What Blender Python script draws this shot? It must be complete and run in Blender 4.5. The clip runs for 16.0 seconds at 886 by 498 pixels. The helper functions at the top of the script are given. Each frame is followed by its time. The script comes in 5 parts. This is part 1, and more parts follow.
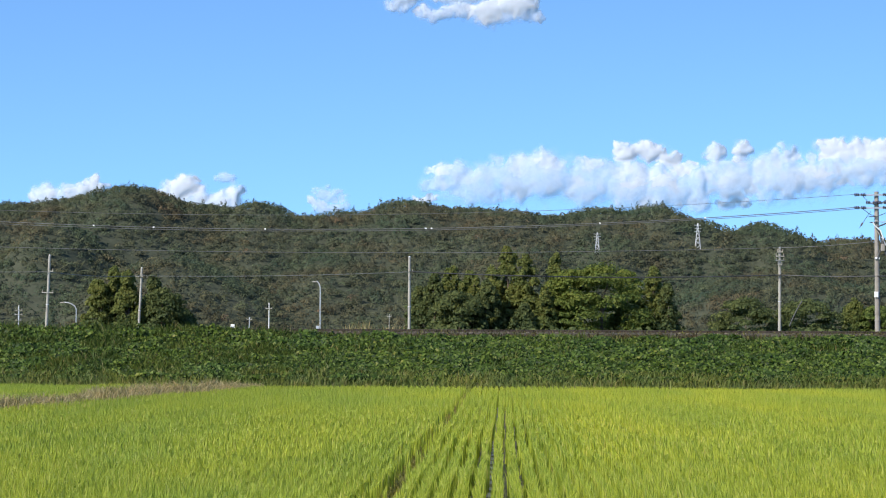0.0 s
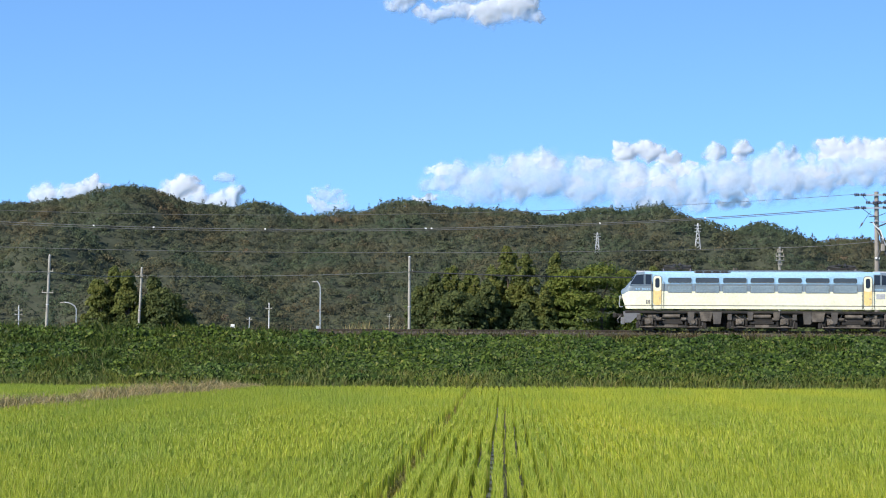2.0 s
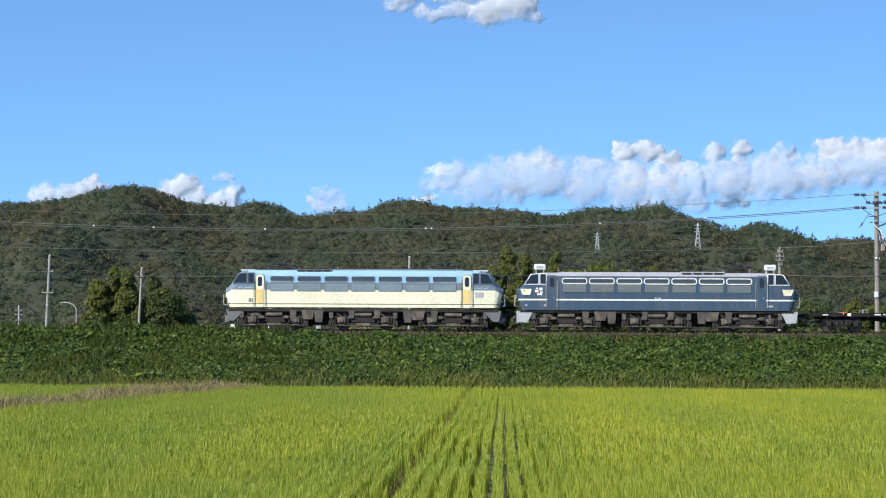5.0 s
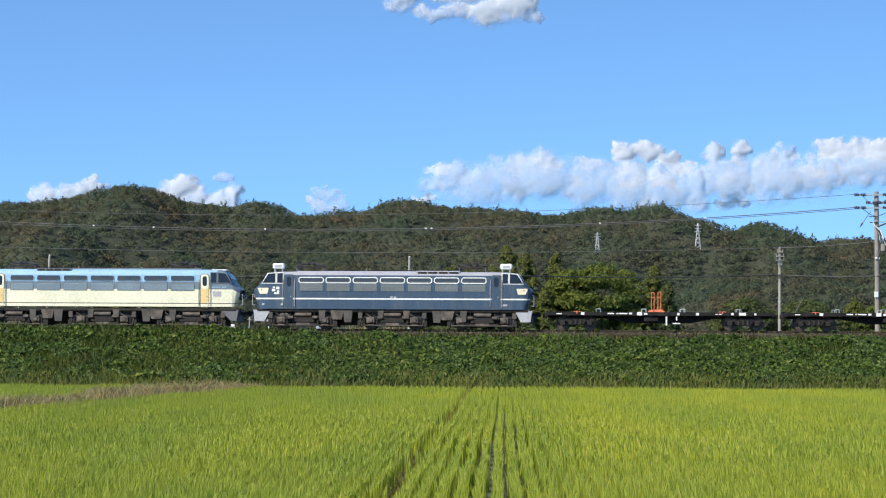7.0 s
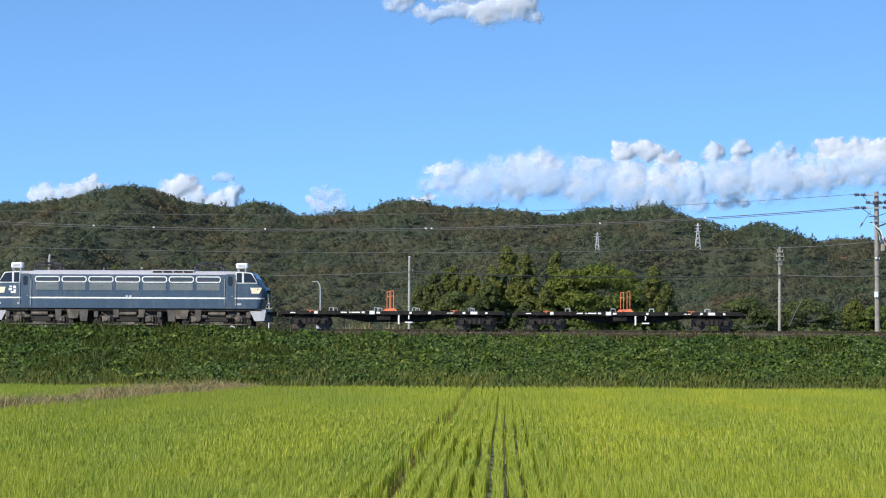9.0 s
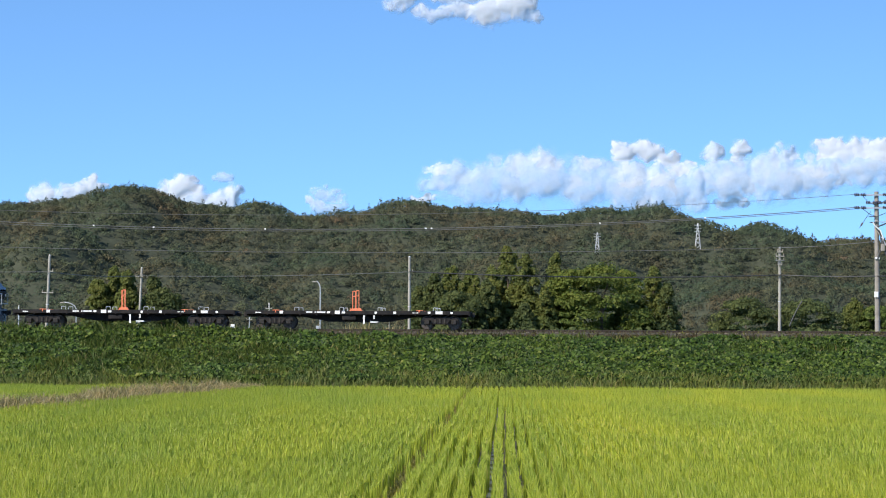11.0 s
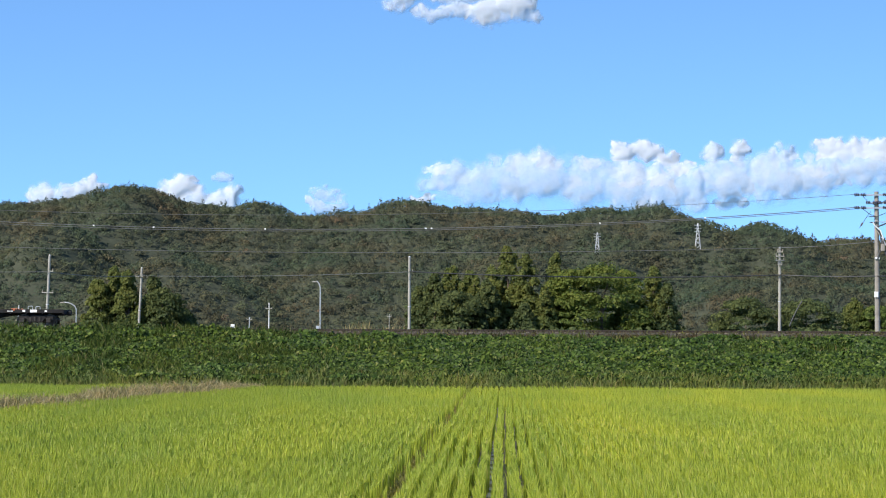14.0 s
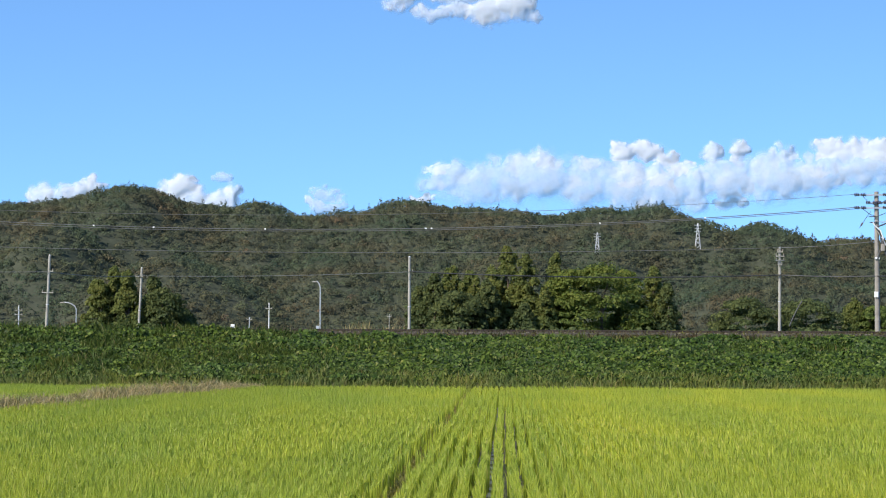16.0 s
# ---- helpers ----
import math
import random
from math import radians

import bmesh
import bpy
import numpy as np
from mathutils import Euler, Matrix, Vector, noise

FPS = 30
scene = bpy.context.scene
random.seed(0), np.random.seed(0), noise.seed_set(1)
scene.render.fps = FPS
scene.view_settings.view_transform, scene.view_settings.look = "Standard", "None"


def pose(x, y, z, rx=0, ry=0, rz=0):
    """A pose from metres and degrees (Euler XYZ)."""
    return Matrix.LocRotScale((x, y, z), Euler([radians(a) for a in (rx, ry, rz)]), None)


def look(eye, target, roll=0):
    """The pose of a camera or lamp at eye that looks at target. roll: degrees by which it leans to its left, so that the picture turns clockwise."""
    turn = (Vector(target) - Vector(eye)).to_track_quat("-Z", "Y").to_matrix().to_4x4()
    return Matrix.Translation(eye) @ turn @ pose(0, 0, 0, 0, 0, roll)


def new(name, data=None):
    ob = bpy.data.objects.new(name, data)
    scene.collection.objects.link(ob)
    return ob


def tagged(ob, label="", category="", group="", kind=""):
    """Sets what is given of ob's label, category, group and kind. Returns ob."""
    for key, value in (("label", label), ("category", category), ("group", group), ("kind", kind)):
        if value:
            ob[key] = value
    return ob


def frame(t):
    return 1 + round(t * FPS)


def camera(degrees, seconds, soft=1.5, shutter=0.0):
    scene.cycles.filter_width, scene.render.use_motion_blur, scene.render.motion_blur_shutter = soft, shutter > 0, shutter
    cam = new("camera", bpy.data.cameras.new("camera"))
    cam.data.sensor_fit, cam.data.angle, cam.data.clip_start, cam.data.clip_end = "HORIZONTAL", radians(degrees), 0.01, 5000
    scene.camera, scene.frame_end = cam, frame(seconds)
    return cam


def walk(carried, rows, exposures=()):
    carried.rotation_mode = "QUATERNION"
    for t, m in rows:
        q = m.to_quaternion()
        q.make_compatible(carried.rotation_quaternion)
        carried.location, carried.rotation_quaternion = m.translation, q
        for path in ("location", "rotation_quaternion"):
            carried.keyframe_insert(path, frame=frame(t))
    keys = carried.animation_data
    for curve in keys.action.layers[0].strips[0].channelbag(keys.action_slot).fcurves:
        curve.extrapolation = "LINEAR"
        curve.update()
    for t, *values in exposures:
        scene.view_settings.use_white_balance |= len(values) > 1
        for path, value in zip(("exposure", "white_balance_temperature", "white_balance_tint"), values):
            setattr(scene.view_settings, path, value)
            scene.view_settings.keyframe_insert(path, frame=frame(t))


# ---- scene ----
cam = camera(17.82, 16.0, 1.12)

SECONDS = 16.0

# camera on its tripod beside the paddy, nearly level, a long lens
EYE = (0.0, 0.0, 3.0)
walk(cam, [(0.0, look(EYE, (0.0, 1000.0, 3.0 + 34.2), 0.3)), (SECONDS, look(EYE, (0.0, 1000.0, 3.0 + 34.2), 0.3))],
     [(0.0, 0.78), (1.0, 0.78), (3.0, 0.74), (3.5, 0.69), (7.0, 0.59), (9.0, 0.65), (12.0, 0.75), (SECONDS, 0.76)])

# ---- world, sun ----
SUN_ELEVATION, SUN_AZIMUTH = 36.0, 226.0     # azimuth clockwise from +y
world = bpy.data.worlds.new("sky")
scene.world = world
world.use_nodes = True
wn = world.node_tree
wn.nodes.clear()
sky = wn.nodes.new("ShaderNodeTexSky")
sky.sky_type, sky.sun_disc = "NISHITA", False
sky.sun_elevation, sky.sun_rotation = radians(SUN_ELEVATION), radians(SUN_AZIMUTH)
sky.air_density, sky.dust_density, sky.ozone_density, sky.altitude = 1.0, 0.3, 2.5, 100.0
background = wn.nodes.new("ShaderNodeBackground")
background.inputs["Strength"].default_value = 0.14
world_out = wn.nodes.new("ShaderNodeOutputWorld")
# clear autumn air: the blue reaches down to the horizon
sky_way = wn.nodes.new("ShaderNodeTexCoord")
sky_lift = wn.nodes.new("ShaderNodeMapping")
sky_lift.inputs["Location"].default_value = (0, 0, 0.16)
sky_lift.inputs["Scale"].default_value = (1, 1, 1.9)
sky_tint = wn.nodes.new("ShaderNodeMix")
sky_tint.data_type, sky_tint.blend_type = "RGBA", "MULTIPLY"
sky_tint.inputs[0].default_value = 1.0
sky_tint.inputs[7].default_value = (0.705, 0.95, 1.125, 1)
wn.links.new(sky_way.outputs["Generated"], sky_lift.inputs[0])
wn.links.new(sky_lift.outputs[0], sky.inputs["Vector"])
wn.links.new(sky.outputs[0], sky_tint.inputs[6])
wn.links.new(sky_tint.outputs[2], background.inputs[0])
wn.links.new(background.outputs[0], world_out.inputs[0])

sun_data = bpy.data.lights.new("sun", "SUN")
sun_data.energy, sun_data.angle, sun_data.color = 4.0, radians(0.5), (1.0, 0.94, 0.84)
sun = new("sun", sun_data)
el, az = radians(SUN_ELEVATION), radians(SUN_AZIMUTH)
to_sun = Vector((math.sin(az) * math.cos(el), math.cos(az) * math.cos(el), math.sin(el)))
sun.matrix_world = look(to_sun * 300, (0, 0, 0))


# ---- materials ----
def nodes_of(name):
    m = bpy.data.materials.new(name)
    m.use_nodes = True
    nt = m.node_tree
    return m, nt, nt.nodes["Principled BSDF"], nt.nodes["Material Output"]


def ramp(nt, source, stops):
    r = nt.nodes.new("ShaderNodeValToRGB")
    while len(r.color_ramp.elements) < len(stops):
        r.color_ramp.elements.new(0.5)
    for e, (p, c) in zip(r.color_ramp.elements, stops):
        e.position, e.color = p, (*c, 1)
    nt.links.new(source, r.inputs[0])
    return r.outputs[0]


def noise_tex(nt, scale, detail=4.0, rough=0.6, stretch=None):
    tc = nt.nodes.new("ShaderNodeTexCoord")
    n = nt.nodes.new("ShaderNodeTexNoise")
    n.inputs["Scale"].default_value, n.inputs["Detail"].default_value = scale, detail
    n.inputs["Roughness"].default_value = rough
    if stretch:
        mp = nt.nodes.new("ShaderNodeMapping")
        mp.inputs["Scale"].default_value = stretch
        nt.links.new(tc.outputs["Object"], mp.inputs[0])
        nt.links.new(mp.outputs[0], n.inputs["Vector"])
    else:
        nt.links.new(tc.outputs["Object"], n.inputs["Vector"])
    return n.outputs[0]


def mixed(nt, a, b, fac, mode="MIX"):
    x = nt.nodes.new("ShaderNodeMix")
    x.data_type, x.blend_type = "RGBA", mode
    for value, i in ((fac, 0), (a, 6), (b, 7)):
        if isinstance(value, (int, float)):
            x.inputs[i].default_value = value
        elif isinstance(value, tuple):
            x.inputs[i].default_value = (*value, 1)
        else:
            nt.links.new(value, x.inputs[i])
    return x.outputs[2]


def surface(name, c1, c2, scale=3.0, rough=0.6, metal=0.0, bump=0.0, fine=40.0, stretch=None, spec=0.5, dirt=None, dirt_amount=0.5):
    """Two tones mottled at one scale, fine grain at another, worn patches of dirt."""
    m, nt, b, out = nodes_of(name)
    big = noise_tex(nt, scale, 5.0, 0.6, stretch)
    col = ramp(nt, big, [(0.35, c1), (0.68, c2)])
    grain = noise_tex(nt, fine, 3.0)
    col = mixed(nt, col, ramp(nt, grain, [(0.3, (0.72, 0.72, 0.72)), (0.7, (1.15, 1.15, 1.15))]), 0.6, "MULTIPLY")
    if dirt:
        patches = noise_tex(nt, scale * 1.7, 8.0, 0.75, stretch)
        mask = ramp(nt, patches, [(0.5, (0, 0, 0)), (0.72, (dirt_amount,) * 3)])
        col = mixed(nt, col, dirt, mask)
    nt.links.new(col, b.inputs["Base Color"])
    b.inputs["Roughness"].default_value, b.inputs["Metallic"].default_value = rough, metal
    b.inputs["Specular IOR Level"].default_value = spec
    if bump:
        bp = nt.nodes.new("ShaderNodeBump")
        bp.inputs["Strength"].default_value, bp.inputs["Distance"].default_value = bump, 0.02
        nt.links.new(grain, bp.inputs["Height"])
        nt.links.new(bp.outputs[0], b.inputs["Normal"])
    return m


def leafy(name, stops, patch=0.2, through_light=0.35, rough=0.55, tint=(1.18, 1.05, 0.75), spec=0.3, stretch=None):
    """Leaves: one shade per leaf, broad patches of another tint, light through the blade."""
    m, nt, b, out = nodes_of(name)
    geo = nt.nodes.new("ShaderNodeNewGeometry")
    col = ramp(nt, geo.outputs["Random Per Island"], stops)
    area = noise_tex(nt, patch, 4.0, 0.6, stretch)
    col = mixed(nt, col, ramp(nt, area, [(0.38, (0.78, 0.86, 0.9)), (0.62, tint)]), 0.75, "MULTIPLY")
    nt.links.new(col, b.inputs["Base Color"])
    b.inputs["Roughness"].default_value = rough
    b.inputs["Specular IOR Level"].default_value = spec
    tr = nt.nodes.new("ShaderNodeBsdfTranslucent")
    nt.links.new(col, tr.inputs["Color"])
    mx = nt.nodes.new("ShaderNodeMixShader")
    mx.inputs[0].default_value = through_light
    nt.links.new(b.outputs[0], mx.inputs[1])
    nt.links.new(tr.outputs[0], mx.inputs[2])
    nt.links.new(mx.outputs[0], out.inputs["Surface"])
    return m


M_soil = surface("soil", (0.13, 0.115, 0.055), (0.22, 0.19, 0.09), 0.8, 0.9, bump=0.4, fine=12)
M_meadow = surface("meadow_ground", (0.07, 0.10, 0.03), (0.14, 0.15, 0.05), 0.05, 0.95, bump=0.4, fine=6)
M_wet = surface("wet_furrow", (0.26, 0.24, 0.18), (0.40, 0.37, 0.29), 1.5, 0.55, fine=20)
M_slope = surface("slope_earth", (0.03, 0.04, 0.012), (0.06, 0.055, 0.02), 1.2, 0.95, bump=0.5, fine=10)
M_ballast = surface("ballast", (0.050, 0.041, 0.026), (0.088, 0.073, 0.046), 1.3, 0.95, bump=0.6, fine=14, dirt=(0.10, 0.07, 0.04))
M_rail = surface("rusty_rail", (0.03, 0.022, 0.016), (0.055, 0.04, 0.03), 4, 0.85, 0.0)
M_sleeper = surface("sleeper_concrete", (0.20, 0.17, 0.14), (0.30, 0.27, 0.23), 3, 0.9, bump=0.3)
M_rice = leafy("rice_leaf", [(0.0, (0.235, 0.30, 0.033)), (0.4, (0.39, 0.445, 0.048)), (0.85, (0.495, 0.535, 0.070)), (1.0, (0.59, 0.53, 0.14))], 0.28, 0.5, tint=(1.08, 1.03, 0.84), stretch=(1.0, 0.13, 1.0))


def graded(m):
    """Grades the crop's colour from darker at -x to paler and yellower at +x."""
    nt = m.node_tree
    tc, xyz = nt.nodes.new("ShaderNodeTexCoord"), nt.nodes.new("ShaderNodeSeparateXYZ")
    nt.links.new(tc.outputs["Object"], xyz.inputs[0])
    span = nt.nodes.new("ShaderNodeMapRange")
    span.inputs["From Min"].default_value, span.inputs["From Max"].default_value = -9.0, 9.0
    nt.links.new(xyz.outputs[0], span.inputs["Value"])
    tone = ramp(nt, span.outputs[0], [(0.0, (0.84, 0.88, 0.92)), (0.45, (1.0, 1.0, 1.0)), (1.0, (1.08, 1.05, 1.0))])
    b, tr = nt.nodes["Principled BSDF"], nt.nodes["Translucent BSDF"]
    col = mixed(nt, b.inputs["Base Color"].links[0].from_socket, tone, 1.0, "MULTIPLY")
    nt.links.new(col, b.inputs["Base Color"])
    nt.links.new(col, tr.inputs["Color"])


graded(M_rice)
M_trodden = leafy("trodden_stalk", [(0.0, (0.16, 0.15, 0.035)), (0.6, (0.26, 0.235, 0.06)), (1.0, (0.40, 0.34, 0.12))], 0.9, 0.4)
M_verge = leafy("verge_leaf", [(0.0, (0.09, 0.12, 0.028)), (0.5, (0.135, 0.165, 0.042)), (0.85, (0.175, 0.195, 0.06)), (1.0, (0.21, 0.19, 0.08))], 0.5, 0.3, spec=0.15)
# darkest and palest leaf tones put the vines' shadows and glints into colour
M_kudzu = leafy("vine_leaf", [(0.0, (0.010, 0.024, 0.004)), (0.4, (0.034, 0.064, 0.009)), (0.8, (0.080, 0.128, 0.019)), (0.95, (0.115, 0.162, 0.030)), (1.0, (0.17, 0.185, 0.05))], 0.25, 0.25, 0.55, (1.2, 1.07, 0.75), 0.2)
M_grass = leafy("tall_grass", [(0.0, (0.032, 0.055, 0.010)), (0.5, (0.060, 0.095, 0.018)), (0.9, (0.10, 0.125, 0.03)), (1.0, (0.22, 0.19, 0.08))], 0.2, 0.3, spec=0.15)
M_straw = leafy("dry_grass", [(0.0, (0.13, 0.14, 0.045)), (0.3, (0.27, 0.225, 0.10)), (0.75, (0.48, 0.37, 0.18)), (1.0, (0.60, 0.49, 0.28))], 0.9, 0.45, tint=(1.08, 1.0, 0.88))
M_weed = leafy("track_weed", [(0.0, (0.045, 0.036, 0.022)), (0.6, (0.075, 0.060, 0.034)), (0.93, (0.075, 0.085, 0.027)), (1.0, (0.20, 0.19, 0.05))], 0.4, 0.2, spec=0.1)
M_leaf = leafy("broad_leaf", [(0.0, (0.085, 0.118, 0.026)), (0.5, (0.135, 0.175, 0.040)), (1.0, (0.19, 0.215, 0.055))], 0.25, 0.45, 0.55, (1.15, 1.05, 0.8), 0.12)
M_leaf_olive = leafy("olive_leaf", [(0.0, (0.095, 0.120, 0.036)), (0.5, (0.158, 0.186, 0.055)), (1.0, (0.205, 0.220, 0.072))], 0.3, 0.5, 0.6, (1.15, 1.02, 0.82), 0.1)
M_leaf_dark = leafy("dark_conifer_leaf", [(0.0, (0.062, 0.084, 0.034)), (0.6, (0.122, 0.150, 0.057)), (1.0, (0.165, 0.188, 0.072))], 0.3, 0.5, 0.6, (1.12, 1.03, 0.85), 0.1)
M_bark = surface("bark", (0.06, 0.045, 0.03), (0.13, 0.10, 0.07), 3, 0.9, bump=0.6)
def forest_material():
    """One tint for each crown, stands of conifer, olive and russet trees."""
    m, nt, b, out = nodes_of("forest_leaf")
    crown = nt.nodes.new("ShaderNodeAttribute")
    crown.attribute_name = "crown"
    # crown greens are greyed, which puts the haze of the distance into the colour
    col = ramp(nt, crown.outputs["Fac"], [(0.0, (0.066, 0.080, 0.056)), (0.3, (0.086, 0.102, 0.065)), (0.58, (0.106, 0.122, 0.073)), (0.8, (0.128, 0.140, 0.082)), (1.0, (0.146, 0.128, 0.084))])
    stands = noise_tex(nt, 0.011, 4.0, 0.62)
    col = mixed(nt, col, ramp(nt, stands, [(0.34, (0.80, 0.98, 0.98)), (0.46, (0.95, 1.0, 0.95)), (0.55, (1.12, 0.98, 0.94)), (0.66, (1.34, 0.95, 0.92))]), 0.9, "MULTIPLY")
    geo = nt.nodes.new("ShaderNodeNewGeometry")
    col = mixed(nt, col, ramp(nt, geo.outputs["Random Per Island"], [(0.0, (0.93, 0.93, 0.93)), (1.0, (1.07, 1.07, 1.07))]), 1.0, "MULTIPLY")
    nt.links.new(col, b.inputs["Base Color"])
    b.inputs["Roughness"].default_value, b.inputs["Specular IOR Level"].default_value = 0.9, 0.05
    tr = nt.nodes.new("ShaderNodeBsdfTranslucent")
    nt.links.new(col, tr.inputs["Color"])
    mx = nt.nodes.new("ShaderNodeMixShader")
    mx.inputs[0].default_value = 0.4
    nt.links.new(b.outputs[0], mx.inputs[1])
    nt.links.new(tr.outputs[0], mx.inputs[2])
    nt.links.new(mx.outputs[0], out.inputs["Surface"])
    return m


M_forest = forest_material()
M_hill = surface("hill_ground", (0.053, 0.061, 0.042), (0.075, 0.079, 0.054), 0.02, 1.0, fine=0.15, spec=0.0)
M_concrete = surface("pole_concrete", (0.27, 0.255, 0.222), (0.38, 0.36, 0.315), 1.2, 0.85, bump=0.2, dirt=(0.25, 0.23, 0.2))
M_pole_dark = surface("weathered_pole", (0.20, 0.18, 0.155), (0.32, 0.29, 0.25), 1.2, 0.85, bump=0.2)
M_steel = surface("galvanised_steel", (0.45, 0.46, 0.47), (0.6, 0.6, 0.6), 2, 0.45, 0.5)
M_wire = surface("cable_black", (0.03, 0.03, 0.03), (0.06, 0.06, 0.06), 2, 0.5)
M_wire_grey = surface("cable_grey", (0.085, 0.085, 0.085), (0.125, 0.125, 0.12), 2, 0.5)
M_insulator = surface("insulator_dark", (0.03, 0.03, 0.05), (0.06, 0.05, 0.07), 5, 0.3)
M_white = surface("white_paint", (0.72, 0.72, 0.7), (0.82, 0.82, 0.8), 2, 0.5, dirt=(0.5, 0.47, 0.42), dirt_amount=0.3)


# ---- mesh helpers ----
def part(name, bm, material, parent=None, label="", smooth=False):
    me = bpy.data.meshes.new(name)
    bm.to_mesh(me)
    bm.free()
    me.materials.append(material)
    if smooth:
        me.shade_smooth()
    ob = new(name, me)
    if parent:
        ob.parent = parent
    if label:
        ob["label"] = label
    return ob


def fast_mesh(name, verts, faces, material, parent=None):
    """A mesh from arrays: verts (n, 3), faces (m, k)."""
    verts, faces = np.asarray(verts, np.float32), np.asarray(faces, np.int32)
    me = bpy.data.meshes.new(name)
    k = faces.shape[1]
    me.vertices.add(len(verts))
    me.vertices.foreach_set("co", verts.ravel())
    me.loops.add(faces.size)
    me.loops.foreach_set("vertex_index", faces.ravel())
    me.polygons.add(len(faces))
    me.polygons.foreach_set("loop_start", np.arange(0, faces.size, k, dtype=np.int32))
    me.update(calc_edges=True)
    me.materials.append(material)
    ob = new(name, me)
    if parent:
        ob.parent = parent
    return ob


def box(bm, x0, x1, y0, y1, z0, z1, bevel=0.0):
    vs = bmesh.ops.create_cube(bm, size=1.0, matrix=Matrix.LocRotScale(((x0 + x1) / 2, (y0 + y1) / 2, (z0 + z1) / 2), None, (x1 - x0, y1 - y0, z1 - z0)))["verts"]
    if bevel:
        edges = {e for v in vs for e in v.link_edges}
        bmesh.ops.bevel(bm, geom=list(edges), offset=bevel, segments=2, affect="EDGES", profile=0.5)


def bar(bm, a, b, r0, r1=None, sides=8):
    a, b = Vector(a), Vector(b)
    m = Matrix.Translation((a + b) / 2) @ (b - a).to_track_quat("Z", "Y").to_matrix().to_4x4()
    bmesh.ops.create_cone(bm, cap_ends=True, segments=sides, radius1=r0, radius2=r0 if r1 is None else r1, depth=(b - a).length, matrix=m)


def blades(pos, height, width, lean, rng, bent=True, sideways=1.0, arch=0.62):
    """Grass blades on the points pos: bent (three triangles) or plain (one)."""
    n = len(pos)
    turn, way = rng.uniform(0, math.pi, n), rng.uniform(0, 2 * math.pi, n)
    side = np.stack([np.cos(turn), np.sin(turn), np.zeros(n)], 1) * (width * rng.uniform(0.7, 1.3, n))[:, None] / 2
    bend = np.stack([np.cos(way), np.sin(way), np.zeros(n)], 1) * (lean * height * rng.uniform(0.2, 1.0, n))[:, None]
    bend[:, 0] *= sideways
    up = np.zeros((n, 3))
    up[:, 2] = height
    if not bent:
        v = np.stack([pos - side, pos + side, pos + up + bend], 1).reshape(-1, 3)
        return v, np.arange(3 * n).reshape(-1, 3)
    mid = pos + up * arch + bend * (0.3 if arch < 0.7 else 0.42)
    tip = pos + up * rng.uniform(0.85, 1.0, n)[:, None] + bend
    v = np.stack([pos - side, pos + side, mid - side * 0.9, mid + side * 0.9, tip], 1).reshape(-1, 3)
    base = np.arange(n)[:, None] * 5
    f = np.concatenate([base + [0, 1, 3], base + [0, 3, 2], base + [2, 3, 4]], 1).reshape(-1, 3)
    return v, f


def leaf_quads(pos, normal, size, rng):
    """Folded leaves (two triangles on a diamond) facing about along normal."""
    n = len(pos)
    nr = normal / np.linalg.norm(normal, axis=1, keepdims=True)
    ref = rng.normal(size=(n, 3))
    a = np.cross(nr, ref)
    a /= np.linalg.norm(a, axis=1, keepdims=True)
    b = np.cross(nr, a)
    s = size[:, None]
    v = np.stack([pos - a * s * 0.5, pos - b * s * 0.42 + nr * s * 0.12, pos + a * s * 0.55, pos + b * s * 0.42 + nr * s * 0.12], 1).reshape(-1, 3)
    base = np.arange(n)[:, None] * 4
    f = np.concatenate([base + [0, 1, 2], base + [0, 2, 3]], 1).reshape(-1, 3)
    return v, f


def value_noise(x, y, scale, seed):
    """Smooth noise in 0..1 on arrays."""
    r = np.random.default_rng(seed).random((64, 64))
    u, v = x / scale + 500.0, y / scale + 500.0
    i, j = np.floor(u).astype(int), np.floor(v).astype(int)
    a, b = u - i, v - j
    a, b = a * a * (3 - 2 * a), b * b * (3 - 2 * b)
    g = lambda p, q: r[p % 64, q % 64]
    return (g(i, j) * (1 - a) + g(i + 1, j) * a) * (1 - b) + (g(i, j + 1) * (1 - a) + g(i + 1, j + 1) * a) * b


# ---- the plan: the line of the track, the fields ----
SKEW = 0.062                       # the track comes nearer to the eye on the way to +x
RAIL_Z = 4.04
ALONG = Vector((1, -SKEW, 0)).normalized()
ACROSS = Vector((SKEW, 1, 0)).normalized()
NEAR_SIDE = Vector((0, 180.0, 0))  # foot of the train's near side at x = 0
TRACK = NEAR_SIDE + ACROSS * 1.4   # the track's middle


def on_track(s, q, z):
    """A point s metres along the track, q across it (away from the eye), at height z."""
    p = TRACK + ALONG * s + ACROSS * q
    return Vector((p.x, p.y, z))


def track_rows(s, q):
    """The same for arrays, without height."""
    return TRACK.x + ALONG.x * s + ACROSS.x * q, TRACK.y + ALONG.y * s + ACROSS.y * q


def sheet(name, xs, ys, height, material, label):
    """A ground sheet over a grid of the plan."""
    gx, gy = np.meshgrid(xs, ys)
    v = np.stack([gx.ravel(), gy.ravel(), height(gx, gy).ravel()], 1)
    w, h = len(xs), len(ys)
    i = (np.arange(h - 1)[:, None] * w + np.arange(w - 1)[None, :]).ravel()
    f = np.stack([i, i + 1, i + w + 1, i + w], 1)
    ob = fast_mesh(name, v, f, material)
    return tagged(ob, label, "ground", kind="structure")


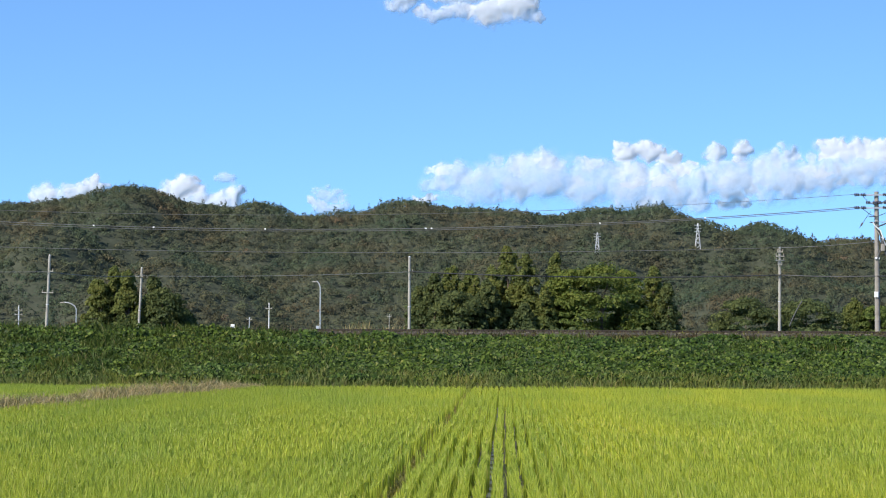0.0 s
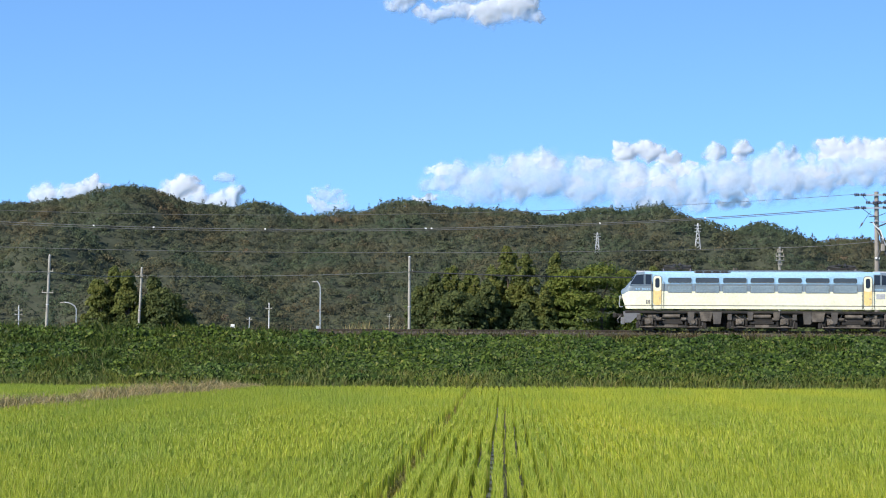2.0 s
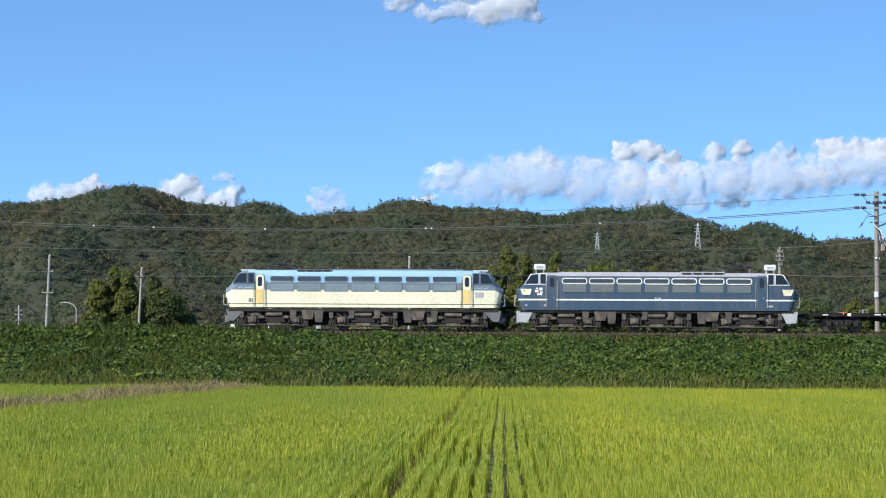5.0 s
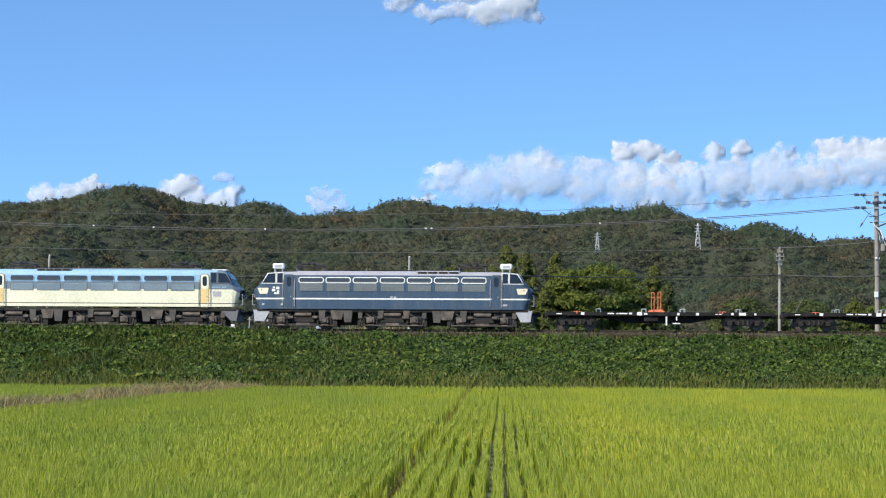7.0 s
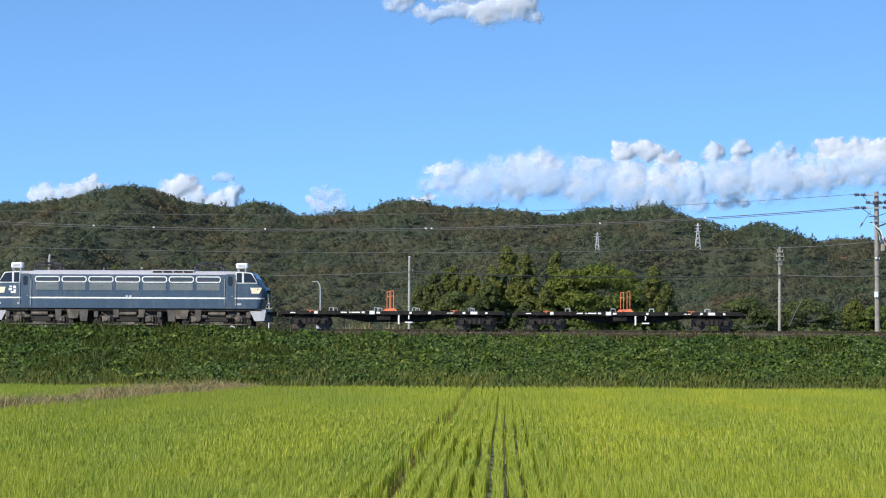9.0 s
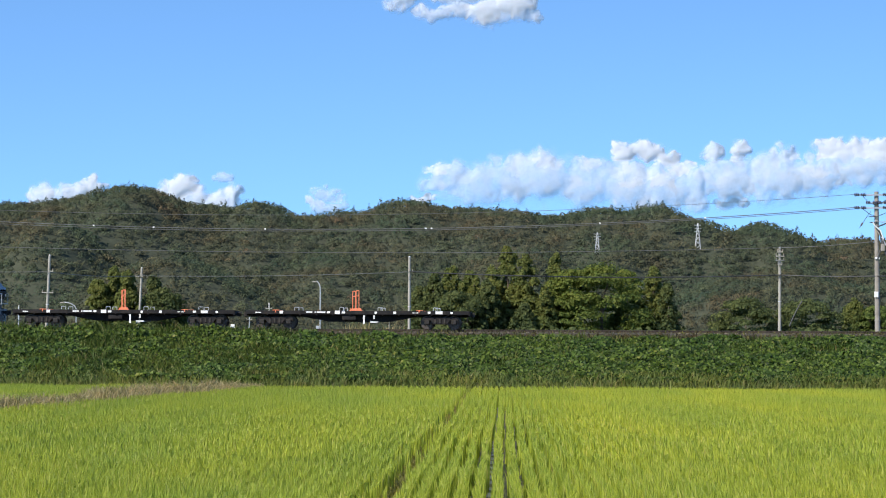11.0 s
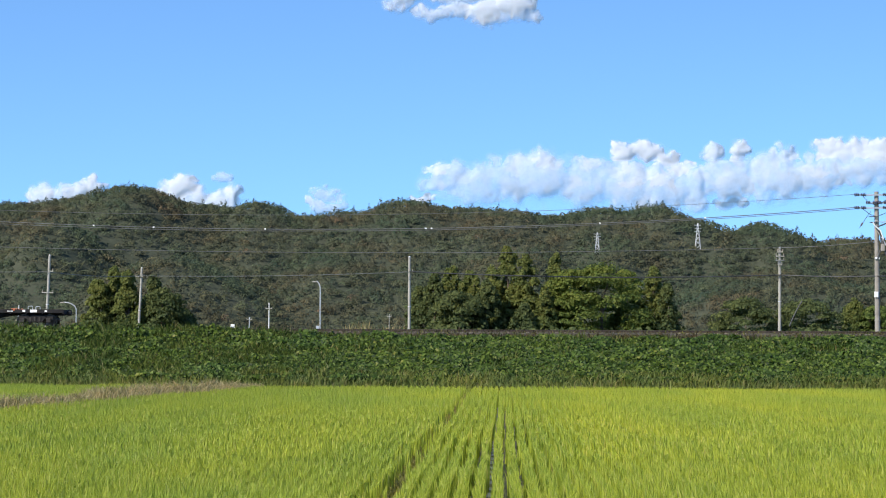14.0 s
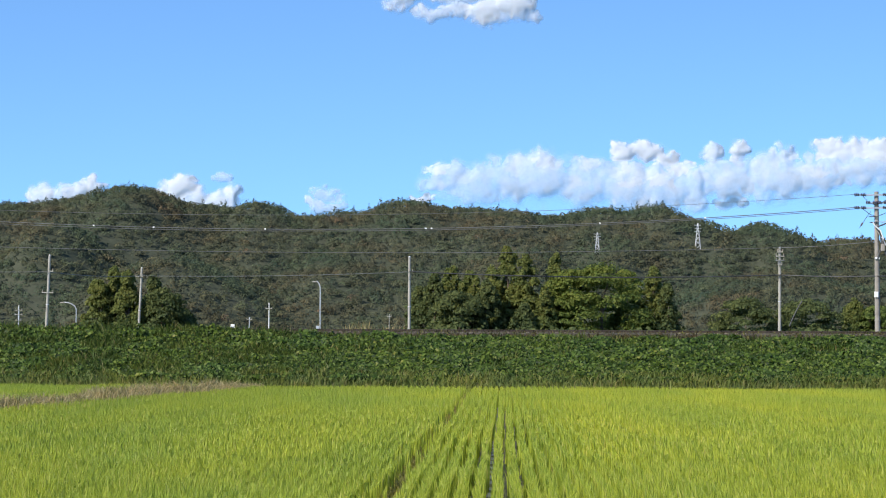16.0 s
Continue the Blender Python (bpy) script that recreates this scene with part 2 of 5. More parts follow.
# the ground reaches from behind the camera to the foot of the hills and round to the horizon
tagged(sheet("ground", np.array([-4800, -400, -120, -40, 0, 40, 120, 400, 4800.0]), np.array([-4800, -300, -40, 0, 30, 100, 200, 600, 2600, 4900.0]),
             lambda x, y: np.zeros_like(x) - 0.05, M_meadow, "flat green farmland ground reaching to the wooded hills"), category="ground")
tagged(sheet("paddy_soil", np.linspace(-60, 60, 5), np.linspace(-3, 161, 6), lambda x, y: np.zeros_like(x), M_soil, "brown damp soil of the rice paddy"), category="soil")

# railway embankment: slope, crest and ballast bed
PROFILE = [(-19.5, -0.02), (-17.8, 0.35), (-8.0, 3.2), (-6.6, 3.42), (-2.6, 3.5), (-1.7, 3.86), (1.7, 3.86), (2.6, 3.55), (6.5, 3.4), (12.0, -0.02)]


def bank_height(q):
    return np.interp(q, [p[0] for p in PROFILE], [p[1] for p in PROFILE])


def strip(name, q0, q1, lift, material, label, category, step=1.5):
    s = np.arange(-190, 191, step)
    q = np.array(sorted({q0, q1, *[p[0] for p in PROFILE if q0 < p[0] < q1]}))
    gs, gq = np.meshgrid(s, q)
    x, y = track_rows(gs, gq)
    z = bank_height(gq) + lift + (value_noise(gs, gq * 3, 1.7, 5) - 0.5) * 0.06
    v = np.stack([x.ravel(), y.ravel(), z.ravel()], 1)
    w = len(s)
    i = (np.arange(len(q) - 1)[:, None] * w + np.arange(w - 1)[None, :]).ravel()
    ob = fast_mesh(name, v, np.stack([i, i + 1, i + w + 1, i + w], 1), material)
    return tagged(ob, label, category, kind="structure")


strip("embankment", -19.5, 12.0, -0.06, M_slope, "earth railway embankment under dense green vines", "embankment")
strip("ballast_bed", -2.7, 2.7, 0.0, M_ballast, "brown stone ballast bed under the railway track", "ballast", 0.6)

# rails on their sleepers
track = new("railway_track")
tagged(track, "single railway track with rusty rails on brown ballast", "railway track", kind="structure")
track.matrix_world = Matrix.Translation(TRACK + Vector((0, 0, RAIL_Z))) @ Matrix.Rotation(math.atan2(-SKEW, 1), 4, "Z")
for side in (-1, 1):
    bm = bmesh.new()
    y = side * 0.535
    box(bm, -185, 185, y - 0.033, y + 0.033, -0.045, 0.0)
    box(bm, -185, 185, y - 0.009, y + 0.009, -0.13, -0.045)
    box(bm, -185, 185, y - 0.062, y + 0.062, -0.155, -0.13)
    part("rail", bm, M_rail, track)
bm = bmesh.new()
box(bm, -0.12, 0.12, -1.0, 1.0, -0.30, -0.158)
first = part("sleeper", bm, M_sleeper, track, "grey concrete sleeper bedded in ballast")
first.location.x = -33.0
for k in range(1, 111):
    ob = new("sleeper", first.data)
    ob.parent = track
    ob.location.x = -33.0 + 0.6 * k


# ---- rice ----
ROW_LEAN = 0.022                   # the planted rows drift to +x with the distance
LEVEE = (-11.0, 165.0, -16.8, 107.0)


def levee_x(y):
    x0, y0, x1, y1 = LEVEE
    return x1 + (y - y1) * (x0 - x1) / (y0 - y1)


def field_end(x):
    return 161.3 - SKEW * x


def rice(name, y0, y1, blend, hill_step, stems, width, lean, bent, seed, label):
    rng = np.random.default_rng(seed)
    c = np.arange(-60, 60, 0.30) + 0.16
    yy = np.arange(y0, y1, hill_step)
    gc, gy = np.meshgrid(c, yy)
    gc, gy = gc.ravel(), gy.ravel()
    gc = gc + rng.normal(0, 1, gc.size) * (0.02 + 0.0003 * np.clip(gy - 60, 0, None)) + (value_noise(gc * 0.5, gy, 6.0, 2) - 0.5) * 0.09
    gy = gy + rng.uniform(-0.5, 0.5, gy.size) * hill_step
    gx = gc + ROW_LEAN * gy
    keep = (np.abs(gx) < gy * 0.162 + 1.5) & (gy < field_end(gx) - 0.4)
    keep &= np.abs(gx - levee_x(gy)) > 1.2
    keep &= ~((np.abs(gc + 2.0) < 0.22) & (rng.random(gc.size) < 0.93))
    keep &= ~((np.abs(gc + 0.28) < 0.16) & (rng.random(gc.size) < 0.28))
    keep &= rng.random(gc.size) > 0.05
    # neighbouring beds overlap and thin out into each other
    keep &= rng.random(gc.size) < np.clip((gy - y0) / (12.0 if y0 < 60 else 24.0) + (y0 < 31), 0, 1)
    keep &= rng.random(gc.size) < np.clip((y1 - gy) / blend + (y1 > 162), 0, 1)
    gx, gy = gx[keep], gy[keep]
    n = len(gx)
    x, y = np.repeat(gx, stems), np.repeat(gy, stems)
    pos = np.stack([x + rng.normal(0, 0.022 if bent else 0.015, x.size), y + rng.normal(0, 0.05, x.size), np.zeros(x.size)], 1)
    tall = 0.74 + (value_noise(x, y, 3.0, 3) - 0.5) * 0.10 + rng.normal(0, 0.035, x.size)
    v, f = blades(pos, tall, width, lean, rng, bent, 0.45 if y0 < 40 else 0.4 if bent else 0.3, 0.78)
    return tagged(fast_mesh(name, v, f, M_rice), label, "rice", kind="stuff")


rice("rice_crop", 30.0, 64.0, 12.0, 0.17, 17, 0.015, 0.34, True, 11, "ripening yellow-green rice plants in close rows")
rice("rice_crop", 52.0, 112.0, 24.0, 0.18, 8, 0.026, 0.34, True, 12, "ripening yellow-green rice plants in close rows")
rice("rice_crop", 88.0, 163.0, 24.0, 0.20, 6, 0.05, 0.28, False, 13, "ripening yellow-green rice plants towards the embankment")

# the same crop round the tripod and out to the sides of the paddy
fill = np.random.default_rng(14)
fx, fy = np.meshgrid(np.arange(-46, 46, 0.30) + 0.16, np.arange(3.0, 163.0, 0.32))
fx, fy = (fx + ROW_LEAN * fy).ravel(), fy.ravel()
keep = ((np.abs(fx) > fy * 0.162 + 1.5) | (fy < 30)) & (fy < field_end(fx) - 0.4) & (np.abs(fx - levee_x(fy)) > 0.85)
fx, fy = fx[keep], fy[keep]
v, f = blades(np.stack([fx, fy, np.zeros(len(fx))], 1), fill.uniform(0.66, 0.76, len(fx)), 0.2, 0.3, fill, False)
tagged(fast_mesh("rice_crop", v, f, M_rice), "ripening rice plants towards the sides of the paddy", "rice", kind="stuff")

# wet wheel furrow between two rows
bm = bmesh.new()
for i in range(50):
    y0, y1 = 30 + i * 2.6, 30 + (i + 1) * 2.6 - random.uniform(0.3, 1.6)
    x0, x1 = -0.30 + ROW_LEAN * y0, -0.30 + ROW_LEAN * y1
    w0, w1 = random.uniform(0.03, 0.08), random.uniform(0.03, 0.08)
    bm.faces.new([bm.verts.new(p) for p in ((x0 - w0, y0, 0.012), (x0 + w0, y0, 0.012), (x1 + w1, y1, 0.012), (x1 - w1, y1, 0.012))])
tagged(part("wet_furrow", bm, M_wet), "pale wet mud furrow between two rows of rice", "furrow", kind="structure")

# bent dry stalks lying in the trodden gap between two rows
rng = np.random.default_rng(16)
n = 9000
y = rng.uniform(30, 161, n)
x = -2.0 + ROW_LEAN * y + rng.normal(0, 0.10, n)
v, f = blades(np.stack([x, y, np.zeros(n)], 1), rng.uniform(0.15, 0.5, n), 0.02, 1.3, rng, True)
tagged(fast_mesh("trodden_straw", v, f, M_trodden), "trodden dry rice stalks in a gap between rows", "straw", kind="stuff")

# ---- the levee between two paddies, under dry grass ----
rng = np.random.default_rng(21)
bm = bmesh.new()
ring = [[bm.verts.new((levee_x(y) + dx, y, z + random.uniform(-0.03, 0.03))) for dx, z in ((-1.3, 0.0), (-0.7, 0.38), (0.7, 0.4), (1.3, 0.0))] for y in np.arange(60, 166, 1.5)]
for a, b in zip(ring, ring[1:]):
    for i in range(3):
        bm.faces.new((a[i], a[i + 1], b[i + 1], b[i]))
tagged(part("levee", bm, M_soil), "low earth levee between two rice paddies", "levee", kind="structure")
n = 32000
y = rng.uniform(95, 166, n)
x = levee_x(y) + rng.normal(0, 1.0, n) * np.interp(y, [95, 150], [1.7, 1.1]) + (value_noise(y, y * 0 + 5, 3.0, 12) - 0.5) * 1.2
z = np.clip(0.4 - (np.abs(x - levee_x(y)) - 0.7).clip(0) * 0.7, 0, 0.4)
v, f = blades(np.stack([x, y, z], 1), rng.uniform(0.4, 1.0, n) * (0.32 + 0.75 * value_noise(x, y, 1.6, 14) ** 1.3), 0.032, 0.9, rng, True)
tagged(fast_mesh("dry_grass", v, f, M_straw), "bleached dry grass on the paddy levee", "grass", kind="stuff")

# ---- growth on the embankment ----
def crest_extra(s):
    """Taller growth where the bank is overgrown towards -x."""
    return np.interp(s, [-60, -32, -24, -14, -9, 0, 60], [0.6, 0.58, 0.68, 0.62, 0.3, 0.05, 0.0])


rng = np.random.default_rng(31)
n = 120000
s, q = rng.uniform(-36, 36, n), -16.9 + 9.0 * rng.random(n)
lumps = value_noise(s, q * 1.4, 1.3, 8) * 0.5 + value_noise(s, q, 0.5, 9) * 0.2
x, yv = track_rows(s, q)
z = bank_height(q) + 0.05 + lumps * rng.random(n) ** 0.4 + crest_extra(s) * np.clip((q + 13) / 6, 0, 1) * rng.random(n) ** 0.5
nr = np.stack([rng.normal(0, 0.55, n), -0.75 + rng.normal(0, 0.5, n), 0.7 + rng.normal(0, 0.4, n)], 1)
v, f = leaf_quads(np.stack([x, yv, z], 1), nr, rng.uniform(0.10, 0.32, n), rng)
tagged(fast_mesh("vine_growth", v, f, M_kudzu), "dense green creeping vines covering the embankment slope", "vines", kind="stuff")

# the vines go on along the bank in both directions
n = 24000
s = rng.choice([-1, 1], n) * rng.uniform(36, 150, n)
q = -16.9 + 9.0 * rng.random(n)
x, yv = track_rows(s, q)
nr = np.stack([rng.normal(0, 0.5, n), -0.75 + rng.normal(0, 0.4, n), 0.7 + rng.normal(0, 0.4, n)], 1)
v, f = leaf_quads(np.stack([x, yv, bank_height(q) + 0.1 + 0.3 * rng.random(n)], 1), nr, rng.uniform(0.3, 0.7, n), rng)
tagged(fast_mesh("vine_growth", v, f, M_kudzu), "green creeping vines further along the embankment", "vines", kind="stuff")

# tall grass among the vines, thicker towards -x and along the foot and crest
n = 42000
s = np.where(rng.random(n) < 0.62, rng.uniform(-36, -7, n), rng.uniform(-36, 36, n))
q = -16.0 + 8.3 * rng.random(n)
x, yv = track_rows(s, q)
tall = 0.35 + 0.45 * value_noise(s, q, 2.0, 4) + crest_extra(s) * 0.9 * np.clip((q + 14) / 7, 0, 1)
v, f = blades(np.stack([x, yv, bank_height(q)], 1), tall * rng.uniform(0.6, 1.15, n), 0.07, 0.5, rng, True)
tagged(fast_mesh("tall_grass", v, f, M_grass), "tall green grass and reeds growing among the vines", "grass", kind="stuff")
n = 22000
s = rng.uniform(-36, 36, n)
q = -18.6 + (2.4 + 1.2 * value_noise(s, s * 0, 5.0, 15)) * rng.random(n)
x, yv = track_rows(s, q)
v, f = blades(np.stack([x, yv, bank_height(q)], 1), rng.uniform(0.25, 0.8, n), 0.07, 0.5, rng, True)
tagged(fast_mesh("verge_grass", v, f, M_verge), "rough green grass at the foot of the embankment", "grass", kind="stuff")
n = 20000
s, q = rng.uniform(-36, 36, n), np.concatenate([rng.uniform(-8.0, -0.9, n * 2 // 3), rng.uniform(1.9, 6.0, n - n * 2 // 3)])
x, yv = track_rows(s, q)
v, f = blades(np.stack([x, yv, bank_height(q)], 1), rng.uniform(0.14, 0.46, n) * np.where(np.abs(q) < 2.6, 0.5, 1.0), 0.05, 0.8, rng, True)
tagged(fast_mesh("track_weeds", v, f, M_weed), "brown dried weeds beside the ballast", "weeds", kind="stuff")

# ---- the wooded hills ----
# hills as (x, y, height, half width along x, half width along y)
RIDGE = [(-506, 151.4), (-452, 147.0), (-398, 158.0), (-359, 166.5), (-329, 174.7), (-305, 169.8), (-278, 154.9), (-230, 146.3), (-200, 155.1), (-176, 154.4), (-146, 136.2), (-116, 147.0), (-86, 144.2), (-56, 158.8),
         (-26, 158.7), (10, 149.8), (52, 151.2), (94, 143.3), (130, 139.7), (160, 149.4), (193, 141.1), (220, 156.8), (244, 144.1), (274, 136.5),
         (304, 118.4), (331, 141.9), (361, 123.8), (394, 116.0), (436, 122.0), (484, 116.2)]   # x, height
SPURS = [(-250, 2600, 78, 90, 230), (60, 2640, 82, 110, 230), (300, 2600, 76, 100, 220), (-480, 2620, 84, 110, 230), (-90, 2720, 96, 70, 230),
         (170, 2740, 92, 60, 230), (-370, 2700, 104, 60, 230), (440, 2640, 70, 100, 230)]   # x, y, height, half widths


def hill_height(x, y):
    """One long range under its ridge line, with spurs and gullies running down to the plain."""
    knots = np.array([r[0] for r in RIDGE], float)
    crest = sum(np.interp(x + d, knots, [r[1] for r in RIDGE]) for d in (-14, -7, 0, 7, 14)) / 5
    bend = (value_noise(x, x * 0 + 3.0, 110, 33) - 0.5) * 120
    z = crest * np.exp(-((y - 3000) / (420 + bend)) ** 2 * 1.3)
    total = z ** 9
    for hx, hy, h, wx, wy in SPURS:
        total = total + (h * np.exp(-((x - hx) / wx) ** 2 * 0.5 - ((y - hy) / wy) ** 2 * 1.3)) ** 9
    z = total ** (1 / 9)
    relief = (value_noise(x, y * 0.45, 75, 17) - 0.5) * 26 + (value_noise(x, y * 0.6, 28, 18) - 0.5) * 11
    flank = np.clip(z / 90, 0, 1) * np.clip((2985 - y) / 120, 0.25, 1)
    return z + relief * flank - 6


tagged(sheet("wooded_hill", np.linspace(-600, 600, 110), np.linspace(2150, 3500, 90), hill_height, M_hill, "long wooded hill range beyond the plain"), category="hill")


def forest(name, count, sprays, y0, y1, small, large, conifers, seed, label, spray_size=0.56):
    """Trees of a far wood joined into one mesh: crowns of loose leaf sprays, one tint to a tree."""
    rng = np.random.default_rng(seed)
    y = y0 + (y1 - y0) * rng.random(count * 3) ** 0.8
    x = rng.uniform(-1, 1, count * 3) * (y * 0.162 + 15)
    keep = hill_height(x, y) > 1
    x, y = x[keep][:count], y[keep][:count]
    n = len(x)
    foot = hill_height(x, y)
    size, tall = rng.uniform(small, large, n), rng.uniform(small * 0.8, large * 1.05, n)
    cone = rng.random(n) < conifers
    tint = np.clip(rng.normal(0.48, 0.2, n), 0, 1)
    tint = np.where(cone, tint * 0.45, tint)
    pick = np.repeat(np.arange(n), sprays)
    way = rng.normal(size=(len(pick), 3))
    way[:, 2] = np.abs(way[:, 2]) * 0.9 + 0.1
    way[:, 1] = -np.abs(way[:, 1]) * 0.6 + way[:, 1] * 0.4
    way /= np.linalg.norm(way, axis=1, keepdims=True)
    taper = np.where(cone[pick], 1.05 - 0.8 * way[:, 2], 1.0)
    reach = rng.uniform(0.75, 1.05, len(pick))
    pos = np.stack([x[pick] + way[:, 0] * size[pick] * taper * reach, y[pick] + way[:, 1] * size[pick] * taper * reach,
                    foot[pick] + tall[pick] * (0.35 + way[:, 2] * np.where(cone[pick], 1.7, 1.0) * reach)], 1)
    v, f = leaf_quads(pos, way + rng.normal(0, 0.2, way.shape), size[pick] * rng.uniform(0.5, 0.9, len(pick)) * spray_size, rng)
    ob = fast_mesh(name, v, f, M_forest)
    att = ob.data.attributes.new("crown", "FLOAT", "POINT")
    att.data.foreach_set("value", np.repeat(tint[pick], 4).astype(np.float32))
    return tagged(ob, label, "forest", kind="stuff")


forest("hill_forest", 14000, 14, 2230, 3130, 1.9, 3.8, 0.12, 41, "dense mixed forest of dark green and russet trees on the hills", 0.66)
forest("hill_forest", 8000, 40, 2230, 3110, 3.2, 6.4, 0.15, 42, "large rounded trees standing out of the hill forest", 0.48)
forest("ridge_trees", 520, 34, 2965, 3030, 1.6, 4.4, 0.6, 43, "uneven conifers and broad trees along the ridge line", 0.5)

# ---- clouds: billowed banks far behind the hills, thinning out at the rims ----
def cloud_material():
    m, nt, b, out = nodes_of("cloud_vapour")
    d = nt.nodes.new("ShaderNodeBsdfDiffuse")
    d.inputs["Color"].default_value = (0.62, 0.645, 0.71, 1)
    t = nt.nodes.new("ShaderNodeBsdfTranslucent")
    t.inputs["Color"].default_value = (0.70, 0.72, 0.76, 1)
    mx = nt.nodes.new("ShaderNodeMixShader")
    mx.inputs[0].default_value = 0.35
    nt.links.new(d.outputs[0], mx.inputs[1])
    nt.links.new(t.outputs[0], mx.inputs[2])
    dens = nt.nodes.new("ShaderNodeAttribute")
    dens.attribute_name = "vapour"
    wisps = noise_tex(nt, 0.045, 7.0, 0.62)
    shift = nt.nodes.new("ShaderNodeMath")
    shift.operation = "MULTIPLY_ADD"
    nt.links.new(wisps, shift.inputs[0])
    shift.inputs[1].default_value = 0.55
    nt.links.new(dens.outputs["Fac"], shift.inputs[2])
    edge = nt.nodes.new("ShaderNodeMapRange")
    edge.interpolation_type = "SMOOTHSTEP"
    edge.inputs["To Max"].default_value = 0.97
    edge.inputs["From Min"].default_value, edge.inputs["From Max"].default_value = 0.28, 1.12
    nt.links.new(shift.outputs[0], edge.inputs["Value"])
    clear = nt.nodes.new("ShaderNodeBsdfTransparent")
    whole = nt.nodes.new("ShaderNodeMixShader")
    nt.links.new(edge.outputs[0], whole.inputs[0])
    nt.links.new(clear.outputs[0], whole.inputs[1])
    nt.links.new(mx.outputs[0], whole.inputs[2])
    nt.links.new(whole.outputs[0], out.inputs["Surface"])
    return m


M_cloud = cloud_material()
CLOUD_Y = 4300.0
clouds = []


def cloud(lobes, seed, label):
    """Heaps of rounded puffs over each lobe: (x, z, radius along x, radius along z, thickness)."""
    rng = np.random.default_rng(seed)
    ox, oz = lobes[0][0], lobes[0][1]
    puffs = []
    for cx, cz, rx, rz, thick in lobes:
        if thick < 0.66 and rx > 40:   # the thin body of a bank runs together
            rx, rz = rx * 1.45, rz * 1.1
        puffs.append((cx - ox, cz - oz, rz * 0.8, thick * 0.85, rx / rz))
        for k in range(int(10 + 16 * rx / rz)):
            a, d = rng.uniform(0, 2 * math.pi), rng.random() ** 0.6
            r = rz * rng.uniform(0.18, 0.5) * (1.1 - 0.4 * d)
            puffs.append((cx - ox + math.cos(a) * d * rx, cz - oz + math.sin(a) * d * rz * (0.9 if math.sin(a) > 0 else 0.6), r, thick * rng.uniform(0.7, 1.0), rng.uniform(1.0, 1.3)))
    step = 1.5
    x0, x1 = min(p[0] - p[2] * p[4] * 2.1 for p in puffs), max(p[0] + p[2] * p[4] * 2.1 for p in puffs)
    z0, z1 = min(p[1] - p[2] * 2.1 for p in puffs), max(p[1] + p[2] * 2.1 for p in puffs)
    gx, gz = np.meshgrid(np.arange(x0, x1, step), np.arange(z0, z1, step))
    wx = gx + (value_noise(gx, gz, 34, seed + 24) - 0.5) * 12 + (value_noise(gx, gz, 15, seed + 20) - 0.5) * 13 + (value_noise(gx, gz, 6, seed + 21) - 0.5) * 5
    wz = gz + (value_noise(gx, gz, 34, seed + 25) - 0.5) * 8 + (value_noise(gx, gz, 15, seed + 22) - 0.5) * 11 + (value_noise(gx, gz, 6, seed + 23) - 0.5) * 4
    dens, depth = np.zeros_like(gx), np.zeros_like(gx)
    for px, pz, r, thick, wide in puffs:
        d2 = ((wx - px) / (r * wide)) ** 2 + ((wz - pz) / r) ** 2
        veil = np.clip((1.75 - np.sqrt(d2)) / 1.35, 0, 1)
        dens = np.maximum(dens, thick * veil * veil * (3 - 2 * veil))
        depth = np.maximum(depth, (0.95 * r + 2) * np.clip(1 - d2 / 3.0, 0, 1) ** 0.8)
    for k in range(4):
        depth[1:-1, 1:-1] = (depth[1:-1, 1:-1] * 2 + depth[:-2, 1:-1] + depth[2:, 1:-1] + depth[1:-1, :-2] + depth[1:-1, 2:]) / 6
    v = np.stack([gx.ravel(), -depth.ravel(), gz.ravel()], 1)
    h, w = gx.shape
    i = (np.arange(h - 1)[:, None] * w + np.arange(w - 1)[None, :])
    i = i.ravel()[(dens[:-1, :-1] > 0.03).ravel()]
    used, inv = np.unique(np.stack([i, i + 1, i + w + 1, i + w], 1), return_inverse=True)
    ob = fast_mesh("cloud", v[used], inv.reshape(-1, 4), M_cloud)
    att = ob.data.attributes.new("vapour", "FLOAT", "POINT")
    att.data.foreach_set("value", dens.ravel()[used].astype(np.float32))
    ob.data.shade_smooth()
    tagged(ob, label, "cloud", kind="stuff")
    clouds.append((ob, ox + 7.0, oz))


cloud([(5, 252, 33, 34, 0.55), (48, 244, 43, 33, 0.5), (100, 252, 47, 34, 0.55), (151, 256, 43, 38, 0.6), (212, 247, 45, 34, 0.55), (272, 241, 47, 33, 0.6), (332, 241, 45, 33, 0.6), (379, 239, 28, 34, 0.55),
       (435, 256, 43, 30, 0.64), (504, 256, 42, 34, 0.64), (564, 262, 41, 30, 0.65), (633, 276, 47, 29, 0.65), (289, 264, 52, 19, 0.7), (-12, 270, 17, 15, 0.7), (151, 282, 24, 19, 0.75), (216, 276, 15, 14, 0.65),
       (104, 271, 22, 15, 0.6), (267, 295, 19, 19, 1.0), (302, 299, 33, 15, 1.0), (332, 289, 24, 15, 1.0), (356, 273, 24, 11, 0.85), (280, 250, 22, 9, 0.85), (328, 252, 29, 12, 0.9), (435, 221, 24, 11, 0.7),
       (538, 265, 21, 14, 0.75), (566, 271, 17, 11, 0.85), (590, 302, 33, 21, 1.0), (629, 307, 36, 17, 1.0), (667, 302, 33, 21, 1.0), (513, 289, 17, 22, 0.6), (710, 295, 43, 31, 0.9), (779, 284, 52, 34, 0.8),
       (-34, 223, 19, 8, 0.7)], 51, "long billowing bank of white cumulus cloud above the hills")
